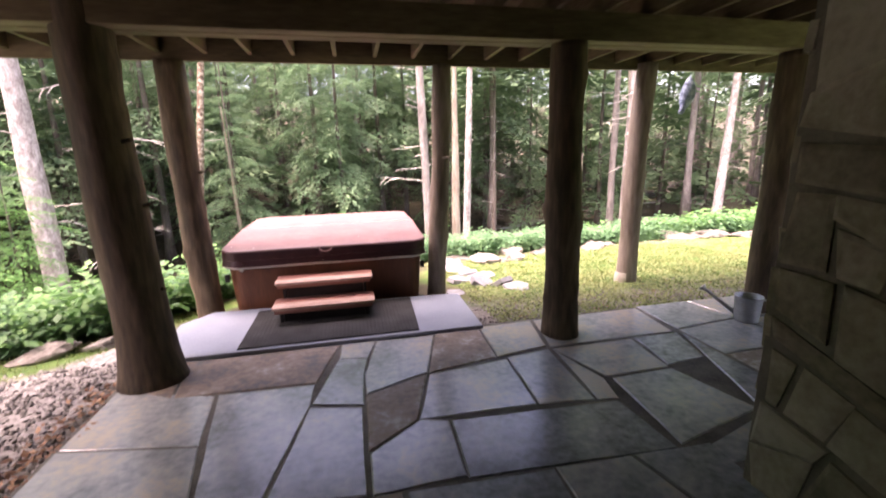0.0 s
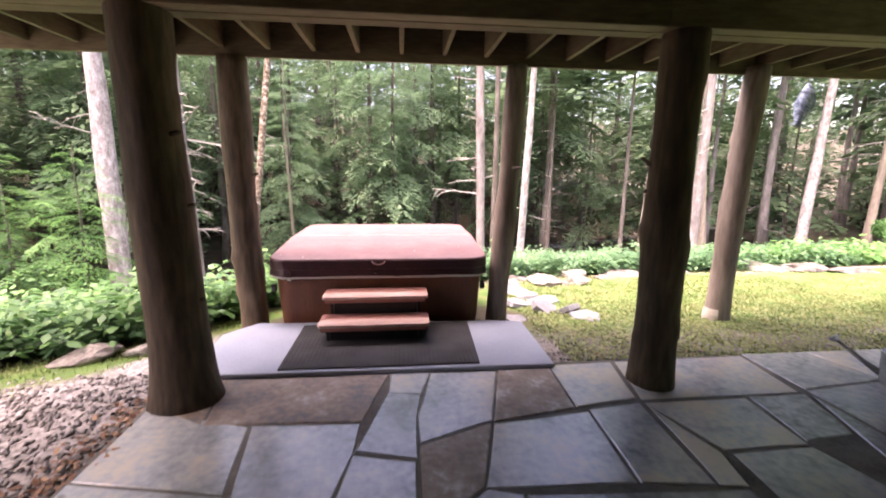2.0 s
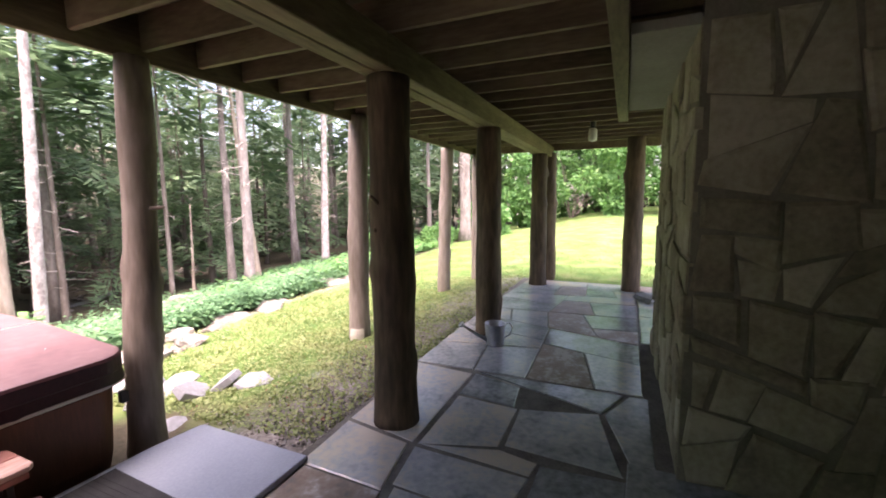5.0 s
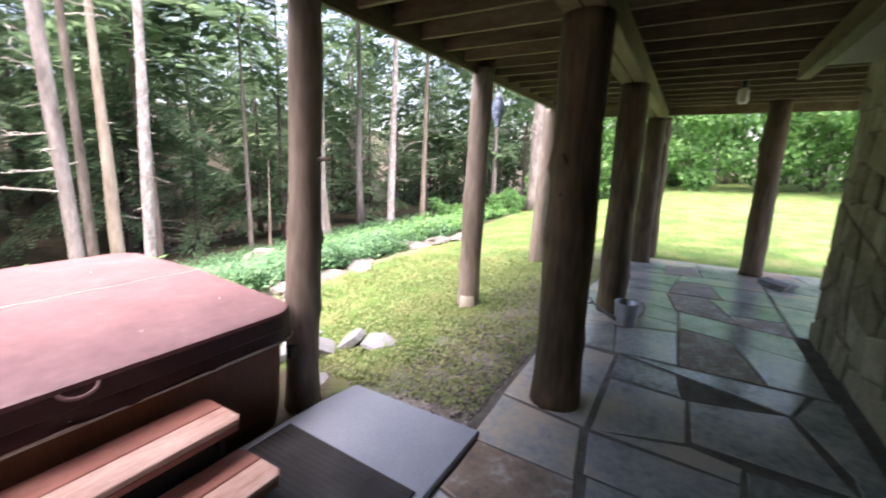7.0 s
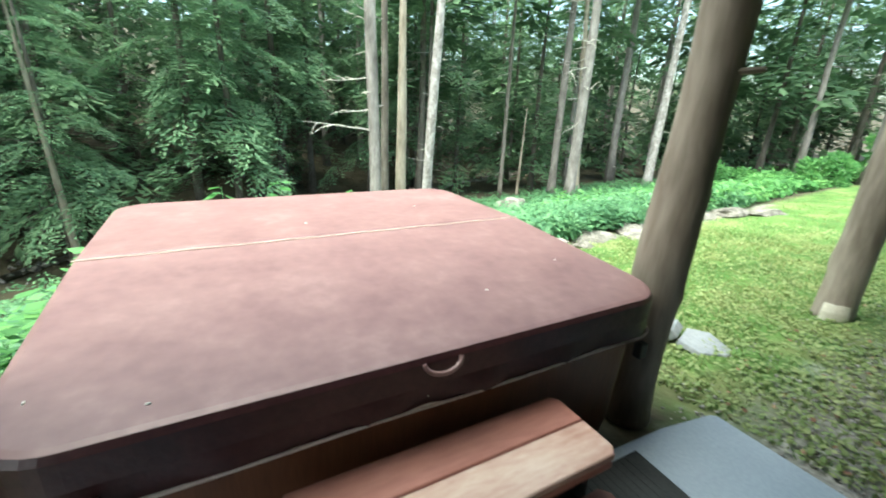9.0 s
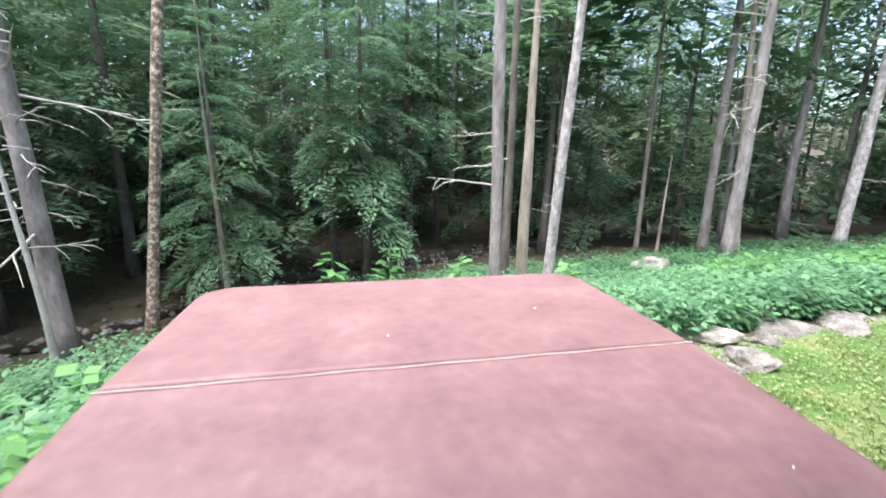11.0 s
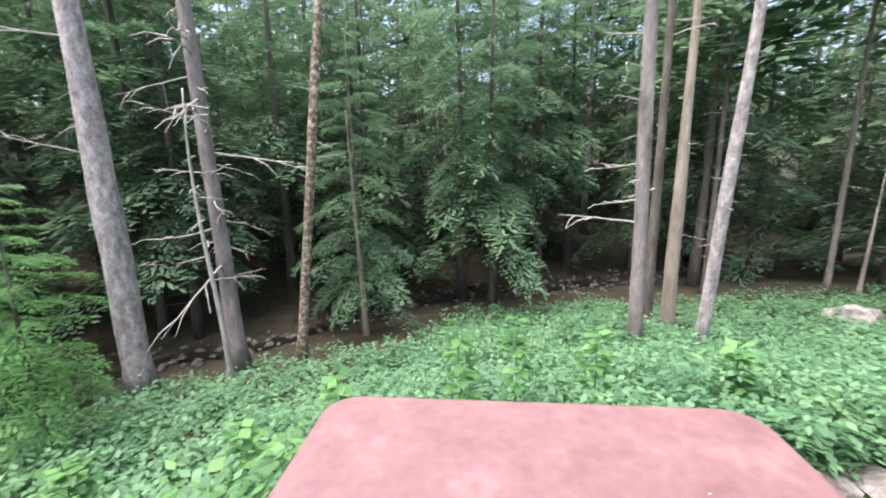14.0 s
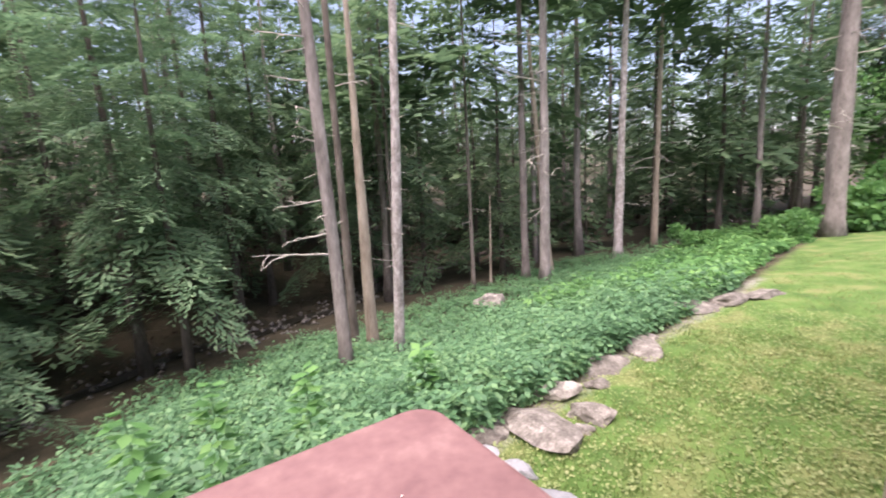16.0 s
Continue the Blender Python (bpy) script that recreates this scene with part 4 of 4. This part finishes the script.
NEAR = "hemlock with drooping green sprays above the creek"
plant_trees(hemlock(201, 11, 0.11, 1.9, 2.2, 60, 22, 12, M_NEEDLE, None, 14), [(1.05, 11.9, 1.0, 0.4), (-7.5, 9.5, 1.05, 2.0), (6.4, 16.4, 1.0, 1.0)], NEAR, "near hemlocks")
plant_trees(hemlock(202, 12, 0.15, 3.4, 2.9, 66, 22, 12, M_NEEDLE, None, 34), [(0.1, 13.0, 1.0, 0.0), (2.8, 16.0, 1.1, 2.2), (-5.6, 13.0, 1.1, 4.0), (8.6, 17.5, 1.0, 3.0)], NEAR, "near hemlocks")
plant_trees(hemlock(203, 9, 0.09, 1.5, 2.0, 54, 22, 12, M_NEEDLE, None, 22), [(-2.2, 9.75, 0.8, 0.3), (-3.2, 13.2, 1.1, 2.8), (-9.0, 6.0, 0.9, 1.0), (-10.5, 3.0, 1.0, 3.0)], NEAR, "near hemlocks")
plant_trees(hemlock(204, 5, 0.06, 1.0, 1.5, 44, 20, 10, M_BUSH, None, 4), [(-4.55, 4.15, 0.72, 0.3), (-6.9, 5.4, 0.85, 1.1), (-8.3, 4.0, 0.9, 2.1)], "small bright green hemlock on the bank", "young hemlocks")

rng = random.Random(77)
spots = []
for _ in range(14000):
    x, y = rng.uniform(-40, 56), rng.uniform(-22, 46)
    c = float(np.interp(x, CREEK_X, CREEK_Y))
    if abs(y - c - 0.25) < 0.9:
        continue
    if y < (c + 1.4 if x < 5 else 13.4) and not (x > 21 and y > 7) and not (x < -9 and y > -2) and x < 33:
        continue
    if 12 < x < 33 and y < (11.6 if x < 21 else 7.5):
        continue
    dist = math.hypot(x - 1, y)
    gap = 1.35 + 0.03 * dist
    if dist < 9 or any((x - a) ** 2 + (y - b) ** 2 < gap * gap for a, b in spots):
        continue
    spots.append((x, y))
    if len(spots) >= 320:
        break
spots.sort(key=lambda p: math.hypot(p[0] - 1, p[1]))
protos = [(hemlock(301, 13, 0.13, 2.2, 2.7, 42, 10, 5, M_NEEDLEFAR, None, 10), "shaded hemlock deep in the woods"),
          (hemlock(302, 15, 0.16, 4.2, 3.0, 42, 10, 5, M_NEEDLEFAR, None, 14), "tall shaded hemlock with bare lower trunk"),
          (hemlock(303, 10, 0.10, 1.0, 2.4, 42, 10, 5, M_NEEDLEFAR, None, 6), "dense young hemlock in the shade"),
          (hemlock(304, 18, 0.17, 7.5, 2.8, 34, 11, 5, M_NEEDLEFAR, M_BARK, 16), "tall bare pine pole with a high crown")]
fine = [(hemlock(305, 12, 0.13, 1.6, 2.6, 48, 16, 9, M_NEEDLEFAR, None, 26), "shaded hemlock with fine drooping sprays"),
        (hemlock(306, 14, 0.14, 3.2, 2.8, 50, 16, 9, M_NEEDLEFAR, None, 34), "tall hemlock with dead lower limbs")]
for k, (proto, label) in enumerate(fine):
    plant_trees(proto, [(x, y, 0.85 + 0.4 * ((i * 37) % 10) / 10, i * 2.3) for i, (x, y) in enumerate(spots[k:28:2])], label, "trees of the woods")
spots = spots[28:]
for k, (proto, label) in enumerate(protos):
    plant_trees(proto, [(x, y, 0.8 + 0.5 * ((i * 37) % 10) / 10, i * 1.7) for i, (x, y) in enumerate(spots[k::4])], label, "trees of the woods")


def leaf_cloud(seed, centres, count, size):
    rs = np.random.RandomState(seed)
    c = np.array(centres)
    k = rs.randint(0, len(c), count)
    dirs = unit(rs.normal(size=(count, 3)))
    p = c[k, :3] + dirs * c[k, 3:4] * rs.uniform(0.55, 1.05, (count, 1))
    d = unit(dirs + rs.normal(0, 0.7, (count, 3)) - np.array([0, 0, 0.3]))
    s = unit(np.cross(d, rs.normal(size=(count, 3))))
    return diamonds(p, d, s, size * rs.uniform(0.6, 1.3, count), size * 0.33 * rs.uniform(0.7, 1.2, count))


def shrub(x, y, h, w, seed, label, mat, count=3500, size=0.2, name="shrub"):
    rg = random.Random(seed)
    t = empty(name, x, y, height(x, y) - 0.05)
    tagged(t, label, "shrub" if name == "shrub" else "tree", "bright shrubs beyond the lawn")
    centres = []
    for i in range(12):
        a, rr = rg.uniform(0, 6.28), rg.uniform(0.2, 1.0) * w
        p = (rr * math.cos(a), rr * math.sin(a), h * rg.uniform(0.08, 0.9), rg.uniform(0.25, 0.42) * w)
        centres.append(p)
        g = Geo().tube([(0.1 * math.cos(a), 0.1 * math.sin(a), 0), (p[0] * 0.4, p[1] * 0.4, p[2] * 0.6), p[:3]], [0.04, 0.03, 0.01], 5)
        part("stem", g, M_DARKBARK, t)
    v = leaf_cloud(seed, centres, count, size)
    bulk("foliage", v, quads(v), mat, t)


SH = "bright green leafy shrub beyond the lawn"
for k, (x, y, h, w) in enumerate(((27, -9, 5.5, 2.6), (29, -5.5, 6.5, 3.0), (28, -2.5, 5.5, 2.6), (30, 0.5, 6.5, 3.0), (27, 2.4, 4.5, 2.3), (33, -11, 9, 4), (35, -4, 10, 4.5), (34, 4, 9, 4.0),
                                  (26, -13, 5, 2.6), (31, -8, 6, 3.2), (32, -1, 7, 3.4), (19.0, 5.6, 1.2, 0.9), (22.5, 4.0, 2.0, 1.3), (18.6, 8.2, 1.0, 0.8))):
    shrub(x, y, h, w, 400 + k, SH, M_BUSH, 3800, 0.3 if x > 22 else 0.12)


# ---- undergrowth, turf, gravel ----
def undergrowth(seed, count, x0, x1, d0, d1, leaves, hmin, hmax, size, mat, name, label):
    rs = np.random.RandomState(seed)
    x = rs.uniform(x0, x1, count)
    e, c = np.interp(x, EDGE_X, EDGE_Y), np.interp(x, CREEK_X, CREEK_Y)
    u = d0 + (d1 - d0) * rs.beta(1.0, 1.5, count)
    y = e + u
    keep = (y < c - 0.6) & ~((x > -0.12) & (x < 2.3) & (y < 2.3))
    x, y = x[keep], y[keep]
    n = len(x)
    cl = rs.uniform(0, 1, (160, 4)) * [x1 - x0, 1, 0.5, 1] + [x0, 0, 0.25, 0]
    cyy = np.interp(cl[:, 0], EDGE_X, EDGE_Y) + d0 + (d1 - d0) * cl[:, 1]
    near_c = np.exp(-((x[:, None] - cl[:, 0]) ** 2 + (y[:, None] - cyy) ** 2) / cl[:, 2] ** 2) * (0.4 + 0.8 * cl[:, 3])
    hgt = (hmin + (hmax - hmin) * rs.rand(n)) * (0.5 + 0.75 * near_c.max(1))
    P = np.repeat(np.stack([x, y, land(x, y)], -1), leaves, 0)
    H = np.repeat(hgt, leaves) * rs.uniform(0.35, 1.0, n * leaves)
    az = rs.uniform(0, 6.283, n * leaves)
    rad = np.repeat(hgt, leaves) * rs.uniform(0.02, 0.38, n * leaves)
    P = P + np.stack([rad * np.cos(az), rad * np.sin(az), H], -1)
    d = unit(np.stack([np.cos(az), np.sin(az), rs.uniform(-0.75, 0.45, n * leaves)], -1))
    s = unit(np.stack([-np.sin(az), np.cos(az), rs.uniform(-0.35, 0.35, n * leaves)], -1))
    L = size * rs.uniform(0.6, 1.4, n * leaves)
    v = diamonds(P, d, s, L, L * rs.uniform(0.24, 0.36, n * leaves))
    ob = bulk(name, v, quads(v), mat)
    tagged(ob, label, "plants", kind="stuff")


undergrowth(1, 6500, -7, 11.5, -0.05, 3.2, 20, 0.12, 0.55, 0.084, M_LEAF, "undergrowth", "dense leafy weeds covering the bank")
undergrowth(2, 3600, -16, 26, 0.3, 8.0, 12, 0.12, 0.4, 0.1, M_LEAF, "undergrowth", "low weeds and ferns thinning towards the creek")
undergrowth(5, 5200, -10, 4.5, 1.2, 8.5, 15, 0.14, 0.5, 0.09, M_LEAF, "undergrowth", "leafy weeds all down the bank to the creek")
undergrowth(6, 3800, 2.5, 17, 2.0, 9.0, 13, 0.1, 0.4, 0.09, M_LEAF, "undergrowth", "low leafy cover on the lower bank")
undergrowth(3, 1900, 8, 30, 0.05, 4.0, 12, 0.2, 0.6, 0.16, M_BUSH, "undergrowth", "bright ferns at the wood's edge")
undergrowth(4, 1500, -9, -0.3, -0.15, 3.0, 15, 0.25, 0.7, 0.11, M_BUSH, "undergrowth", "bright tall weeds beside the gravel")


def weed(x, y, h, seed):
    rs = np.random.RandomState(seed)
    t = empty("weed", x, y, height(x, y) - 0.03)
    tagged(t, "tall broad-leaved weed standing above the undergrowth", "plant", "tall weeds")
    lean = rs.uniform(-0.1, 0.1, 2)
    part("stem", Geo().tube([(0, 0, 0), (lean[0] * 0.5, lean[1] * 0.5, h * 0.5), (lean[0], lean[1], h)], [0.009, 0.007, 0.004], 6), M_LEAF, t)
    n = 46
    u = rs.uniform(0.35, 1.0, n)
    az = np.arange(n) * 2.4
    p = np.stack([lean[0] * u + 0.1 * np.cos(az) * (1.1 - u), lean[1] * u + 0.1 * np.sin(az) * (1.1 - u), h * u], -1)
    d = unit(np.stack([np.cos(az), np.sin(az), rs.uniform(-0.5, 0.3, n)], -1))
    s = unit(np.stack([-np.sin(az), np.cos(az), rs.uniform(-0.3, 0.3, n)], -1))
    v = diamonds(p, d, s, 0.17 * rs.uniform(0.7, 1.2, n), 0.055 * rs.uniform(0.7, 1.2, n))
    bulk("leaves", v, quads(v), M_BUSH, t)


for k, (x, y, h) in enumerate(((-0.35, 3.3, 1.0), (0.65, 3.7, 1.25), (1.15, 3.9, 1.3), (-1.2, 3.2, 0.8), (2.0, 4.2, 1.1), (-2.4, 2.6, 0.8), (3.3, 4.0, 0.9), (-1.9, 0.6, 0.75), (-2.9, 0.1, 0.8))):
    weed(x, y, h, 600 + k)


def on_lawn(rs, n, x0, x1, y0, margin=0.0):
    x = rs.uniform(x0, x1, n)
    e = np.interp(x, EDGE_X, EDGE_Y) - margin
    y = y0 + (e - y0) * rs.rand(n)
    keep = ~((x < 2.75) & (y < 2.4)) & ~((y < -0.95) & (x < 9.1)) & (y < e)
    return x[keep], y[keep]


rs = np.random.RandomState(9)
xs_ = rs.uniform(-4.0, -0.35, 9000)
es_ = np.interp(xs_, EDGE_X, EDGE_Y)
strip = (xs_, es_ - 1.05 * rs.beta(1.0, 1.5, 9000))
parts_ = [on_lawn(rs, 70000, 2.3, 8, -0.95), on_lawn(rs, 38000, 7, 16, -4), strip]
x, y = np.concatenate([p[0] for p in parts_]), np.concatenate([p[1] for p in parts_])
patch = 0.5 + 0.3 * np.sin(x * 2.1 + np.sin(y * 1.7) * 2) * np.cos(y * 2.6 + x * 0.6) + 0.25 * np.sin(x * 6.3 + 2 * np.sin(y * 4.1)) * np.sin(y * 5.7 + x)
bare = 1 - 0.75 * np.exp(-((np.interp(x, EDGE_X, EDGE_Y) - y - 0.2) / 0.26) ** 2) * (x > 2.5)
keep = rs.rand(len(x)) < bare * np.where(y < -0.2, 0.3 + 0.5 * patch, 0.35 + 0.65 * patch)
x, y = x[keep], y[keep]
n = len(x)
az, hh = rs.uniform(0, 6.283, n), rs.uniform(0.02, 0.055, n)
p = np.stack([x, y, land(x, y) - 0.006], -1)
w = np.stack([np.cos(az), np.sin(az), 0 * az], -1) * 0.005
tip = np.stack([rs.normal(0, 0.02, n), rs.normal(0, 0.02, n), hh], -1)
v = np.stack([p - w, p + w, p + tip], 1).reshape(-1, 3)
tagged(bulk("grass", v, np.arange(len(v)).reshape(-1, 3), M_GRASS), "short patchy lawn grass", "grass", kind="stuff")
x, y = on_lawn(rs, 34000, 2.4, 9.5, -0.95)
keep = rs.rand(len(x)) < np.clip(1.1 - (y + 0.9) * 0.25, 0.3, 1)
x, y = x[keep], y[keep]
n = len(x)
az = rs.uniform(0, 6.283, n)
d = unit(np.stack([np.cos(az), np.sin(az), rs.uniform(0.0, 0.6, n)], -1))
s = unit(np.stack([-np.sin(az), np.cos(az), rs.uniform(-0.3, 0.3, n)], -1))
v = diamonds(np.stack([x, y, land(x, y) + rs.uniform(0, 0.03, n)], -1), d, s, rs.uniform(0.018, 0.05, n), rs.uniform(0.008, 0.018, n))
tagged(bulk("clover", v, quads(v), M_CLOVER), "clover and small weeds in the thin turf", "plants", kind="stuff")


def litter(name, x, y, size, mat, label, seed):
    rs = np.random.RandomState(seed)
    n = len(x)
    az = rs.uniform(0, 6.283, n)
    d = unit(np.stack([np.cos(az), np.sin(az), rs.uniform(-0.1, 0.5, n)], -1))
    s = unit(np.stack([-np.sin(az), np.cos(az), rs.uniform(-0.5, 0.5, n)], -1))
    v = diamonds(np.stack([x, y, land(x, y) + 0.012], -1), d, s, size * rs.uniform(0.6, 1.4, n), size * 0.33 * rs.uniform(0.7, 1.3, n))
    tagged(bulk(name, v, quads(v), mat), label, "leaves", kind="stuff")


def pebbles(name, x, y, z, size, mat, label, seed):
    rs = np.random.RandomState(seed)
    n = len(x)
    o = np.array([[1, 0, 0], [0, 1, 0], [-1, 0, 0], [0, -1, 0], [0, 0, 0.7], [0, 0, -0.7]], float)
    f = np.array([[0, 1, 4], [1, 2, 4], [2, 3, 4], [3, 0, 4], [1, 0, 5], [2, 1, 5], [3, 2, 5], [0, 3, 5]])
    a = rs.uniform(0, 6.283, n)
    sc = size * rs.uniform(0.5, 1.5, (n, 1, 1)) * rs.uniform(0.6, 1.3, (n, 6, 1))
    q = o[None] * sc
    q = np.stack([q[..., 0] * np.cos(a)[:, None] - q[..., 1] * np.sin(a)[:, None], q[..., 0] * np.sin(a)[:, None] + q[..., 1] * np.cos(a)[:, None], q[..., 2]], -1)
    v = (q + np.stack([x, y, z], -1)[:, None]).reshape(-1, 3)
    tagged(bulk(name, v, (f[None] + 6 * np.arange(n)[:, None, None]).reshape(-1, 3), mat), label, "stones", kind="stuff")


rs = np.random.RandomState(12)
x, y = rs.uniform(-3.2, -0.35, 9000), rs.uniform(-5, -0.85, 9000)
keep = y < np.interp(x, EDGE_X, EDGE_Y) - 0.6
x, y = x[keep], y[keep]
pebbles("gravel", x, y, land(x, y) + 0.004, 0.017, M_PEBBLE, "loose pale gravel beside the patio", 3)
x, y = -0.42 + rs.normal(0, 0.09, 520), rs.uniform(-4.5, -1.3, 520)
litter("fallen_leaves", x, y, 0.05, M_LITTER, "dry brown leaves along the patio edge", 4)
x, y = on_lawn(rs, 650, 2.3, 7, -0.95)
keep = (y < 0.3) | (x < 3.2)
litter("fallen_leaves", x[keep], y[keep], 0.04, M_LITTER, "dry leaves scattered in the thin turf", 5)
x, y = rs.uniform(2.5, 8.0, 3600), -0.97 + 1.3 * rs.beta(1.0, 1.6, 3600)
pebbles("gravel", x, y, land(x, y), 0.013, M_PEBBLE, "gravel showing through the turf", 6)
x = rs.uniform(-14, 22, 700)
y = np.interp(x, CREEK_X, CREEK_Y) + rs.normal(0.3, 0.7, 700)
pebbles("creek_stones", x, y, np.maximum(land(x, y), -2.4), 0.10, M_GREYROCK, "rounded stones along the creek bed", 7)
x = rs.uniform(-20, 26, 9000)
y = np.interp(x, CREEK_X, CREEK_Y) + rs.uniform(0.6, 16, 9000)
litter("forest_litter", x, y, 0.16, M_SHADEDUFF, "dead leaves on the forest floor", 8)


# ---- flagstones and wall stones ----
patio = part("floor", Geo().box(-0.36, -6.35, -0.09, 8.95, -1.0, -0.0055, 0.004), M_MORTAR)
tagged(patio, "patio of large irregular bluestone flags", "floor", kind="structure")
FLAGS_A = (((0.11, -1.67), (1.06, -1.71), (1.21, -1.12), (0.03, -1.12)), ((1.22, -1.39), (1.44, -1.42), (1.52, -1.12), (1.23, -1.12)),
           ((1.05, -1.99), (1.39, -2.08), (1.40, -1.70), (1.44, -1.42), (1.21, -1.39)), ((1.41, -1.95), (1.87, -1.76), (2.04, -1.12), (1.53, -1.12), (1.41, -1.67)),
           ((1.88, -1.78), (2.45, -1.67), (2.47, -1.12), (2.06, -1.12)), ((1.40, -2.54), (1.71, -2.32), (1.86, -1.79), (1.41, -1.97)))
FLAGS_B = (((0.57, -2.75), (0.88, -2.77), (1.04, -2.00), (1.05, -1.73), (0.40, -1.70), (0.47, -2.15)), ((0.90, -2.77), (1.38, -2.85), (1.38, -2.10), (1.04, -2.02)),
           ((1.41, -2.86), (1.88, -2.84), (1.89, -2.38), (1.73, -2.33), (1.41, -2.56)), ((1.72, -2.32), (2.49, -2.35), (2.52, -1.72), (1.88, -1.80)),
           ((1.89, -2.86), (3.06, -2.92), (3.02, -2.44), (1.91, -2.38)), ((2.51, -2.35), (2.88, -2.40), (2.91, -1.65), (2.54, -1.70)),
           ((2.47, -1.66), (2.92, -1.59), (3.01, -1.05), (2.49, -1.07)))
FLAGS_C = (((3.12, -2.15), (3.65, -2.15), (3.69, -1.65), (2.95, -1.65)), ((-0.33, -2.10), (0.45, -2.25), (0.38, -1.71), (-0.33, -1.46)),
           ((3.67, -2.12), (4.02, -2.08), (4.16, -1.64), (3.73, -1.64)), ((3.10, -2.90), (3.80, -2.73), (3.65, -2.17), (3.15, -2.19)),
           ((-0.33, -1.44), (0.09, -1.67), (0.02, -1.10), (-0.30, -1.10)), ((-0.33, -2.86), (0.55, -2.75), (0.45, -2.27), (-0.33, -2.12)),
           ((2.90, -2.40), (3.04, -2.42), (3.09, -2.17), (2.95, -1.67)), ((2.95, -1.61), (4.14, -1.61), (4.20, -1.02), (3.05, -1.04)),
           ((3.82, -2.75), (4.19, -2.90), (4.19, -1.67), (4.05, -2.09)), ((3.24, -3.08), (4.20, -3.08), (4.19, -2.94), (3.82, -2.77), (3.24, -2.94)))
rng = random.Random(31)
pieces = [(list(p), k in (0, 4, 5)) for k, p in enumerate(FLAGS_A)] + [(list(p), k == 11) for k, p in enumerate(FLAGS_B + FLAGS_C)]
for quad, sz in (([(-0.33, -6.3), (1.6, -6.3), (1.55, -2.86), (-0.33, -2.85)], 0.5), ([(1.62, -6.3), (3.26, -6.3), (3.26, -2.92), (1.57, -2.86)], 0.5),
                 ([(4.22, -3.05), (6.6, -3.05), (6.5, -0.98), (4.22, -0.99)], 0.55), ([(6.62, -3.05), (8.92, -3.05), (8.85, -1.12), (6.52, -0.99)], 0.55),
                 ([(5.6, -6.3), (8.92, -6.3), (8.92, -3.07), (5.6, -3.07)], 0.6)):
    pieces += [(p, rng.random() < 0.16) for p in split(quad, sz, rng, 0.3)]
for k, (poly, rust) in enumerate(pieces):
    if area(poly) < 0:
        poly = poly[::-1]
    s = inset(poly, -0.003 if k < 23 else 0.004)
    top = rng.uniform(-0.003, 0.004)
    jag = []
    for i in range(len(s)):
        p, q = Vector(s[i]), Vector(s[(i + 1) % len(s)])
        m = max(1, min(4, int((q - p).length / 0.16)))
        nn = Vector((-(q - p).y, (q - p).x)).normalized()
        jag += [tuple(p + (q - p) * (t / m) + nn * (rng.uniform(0.0, 0.005) if t else 0)) for t in range(m)]
    rings = [[(px, py, z) for px, py in (inset(jag, d) if d else jag)] for z, d in ((-0.03, 0), (top - 0.006, 0), (top, 0.008))]
    part("flagstone", Geo().rings(rings), M_RUST if rust else M_FLAG, patio)

stone_face(wall_side, (3.2, -3.18, 0.0), (1, 0, 0), (0, 0, 1), (0, 1, 0), 2.39, 2.5, 0.10, 51)
stone_face(wall_side, (3.2, -6.3, 0.0), (0, 1, 0), (0, 0, 1), (-1, 0, 0), 3.1, 2.5, 0.085, 52)
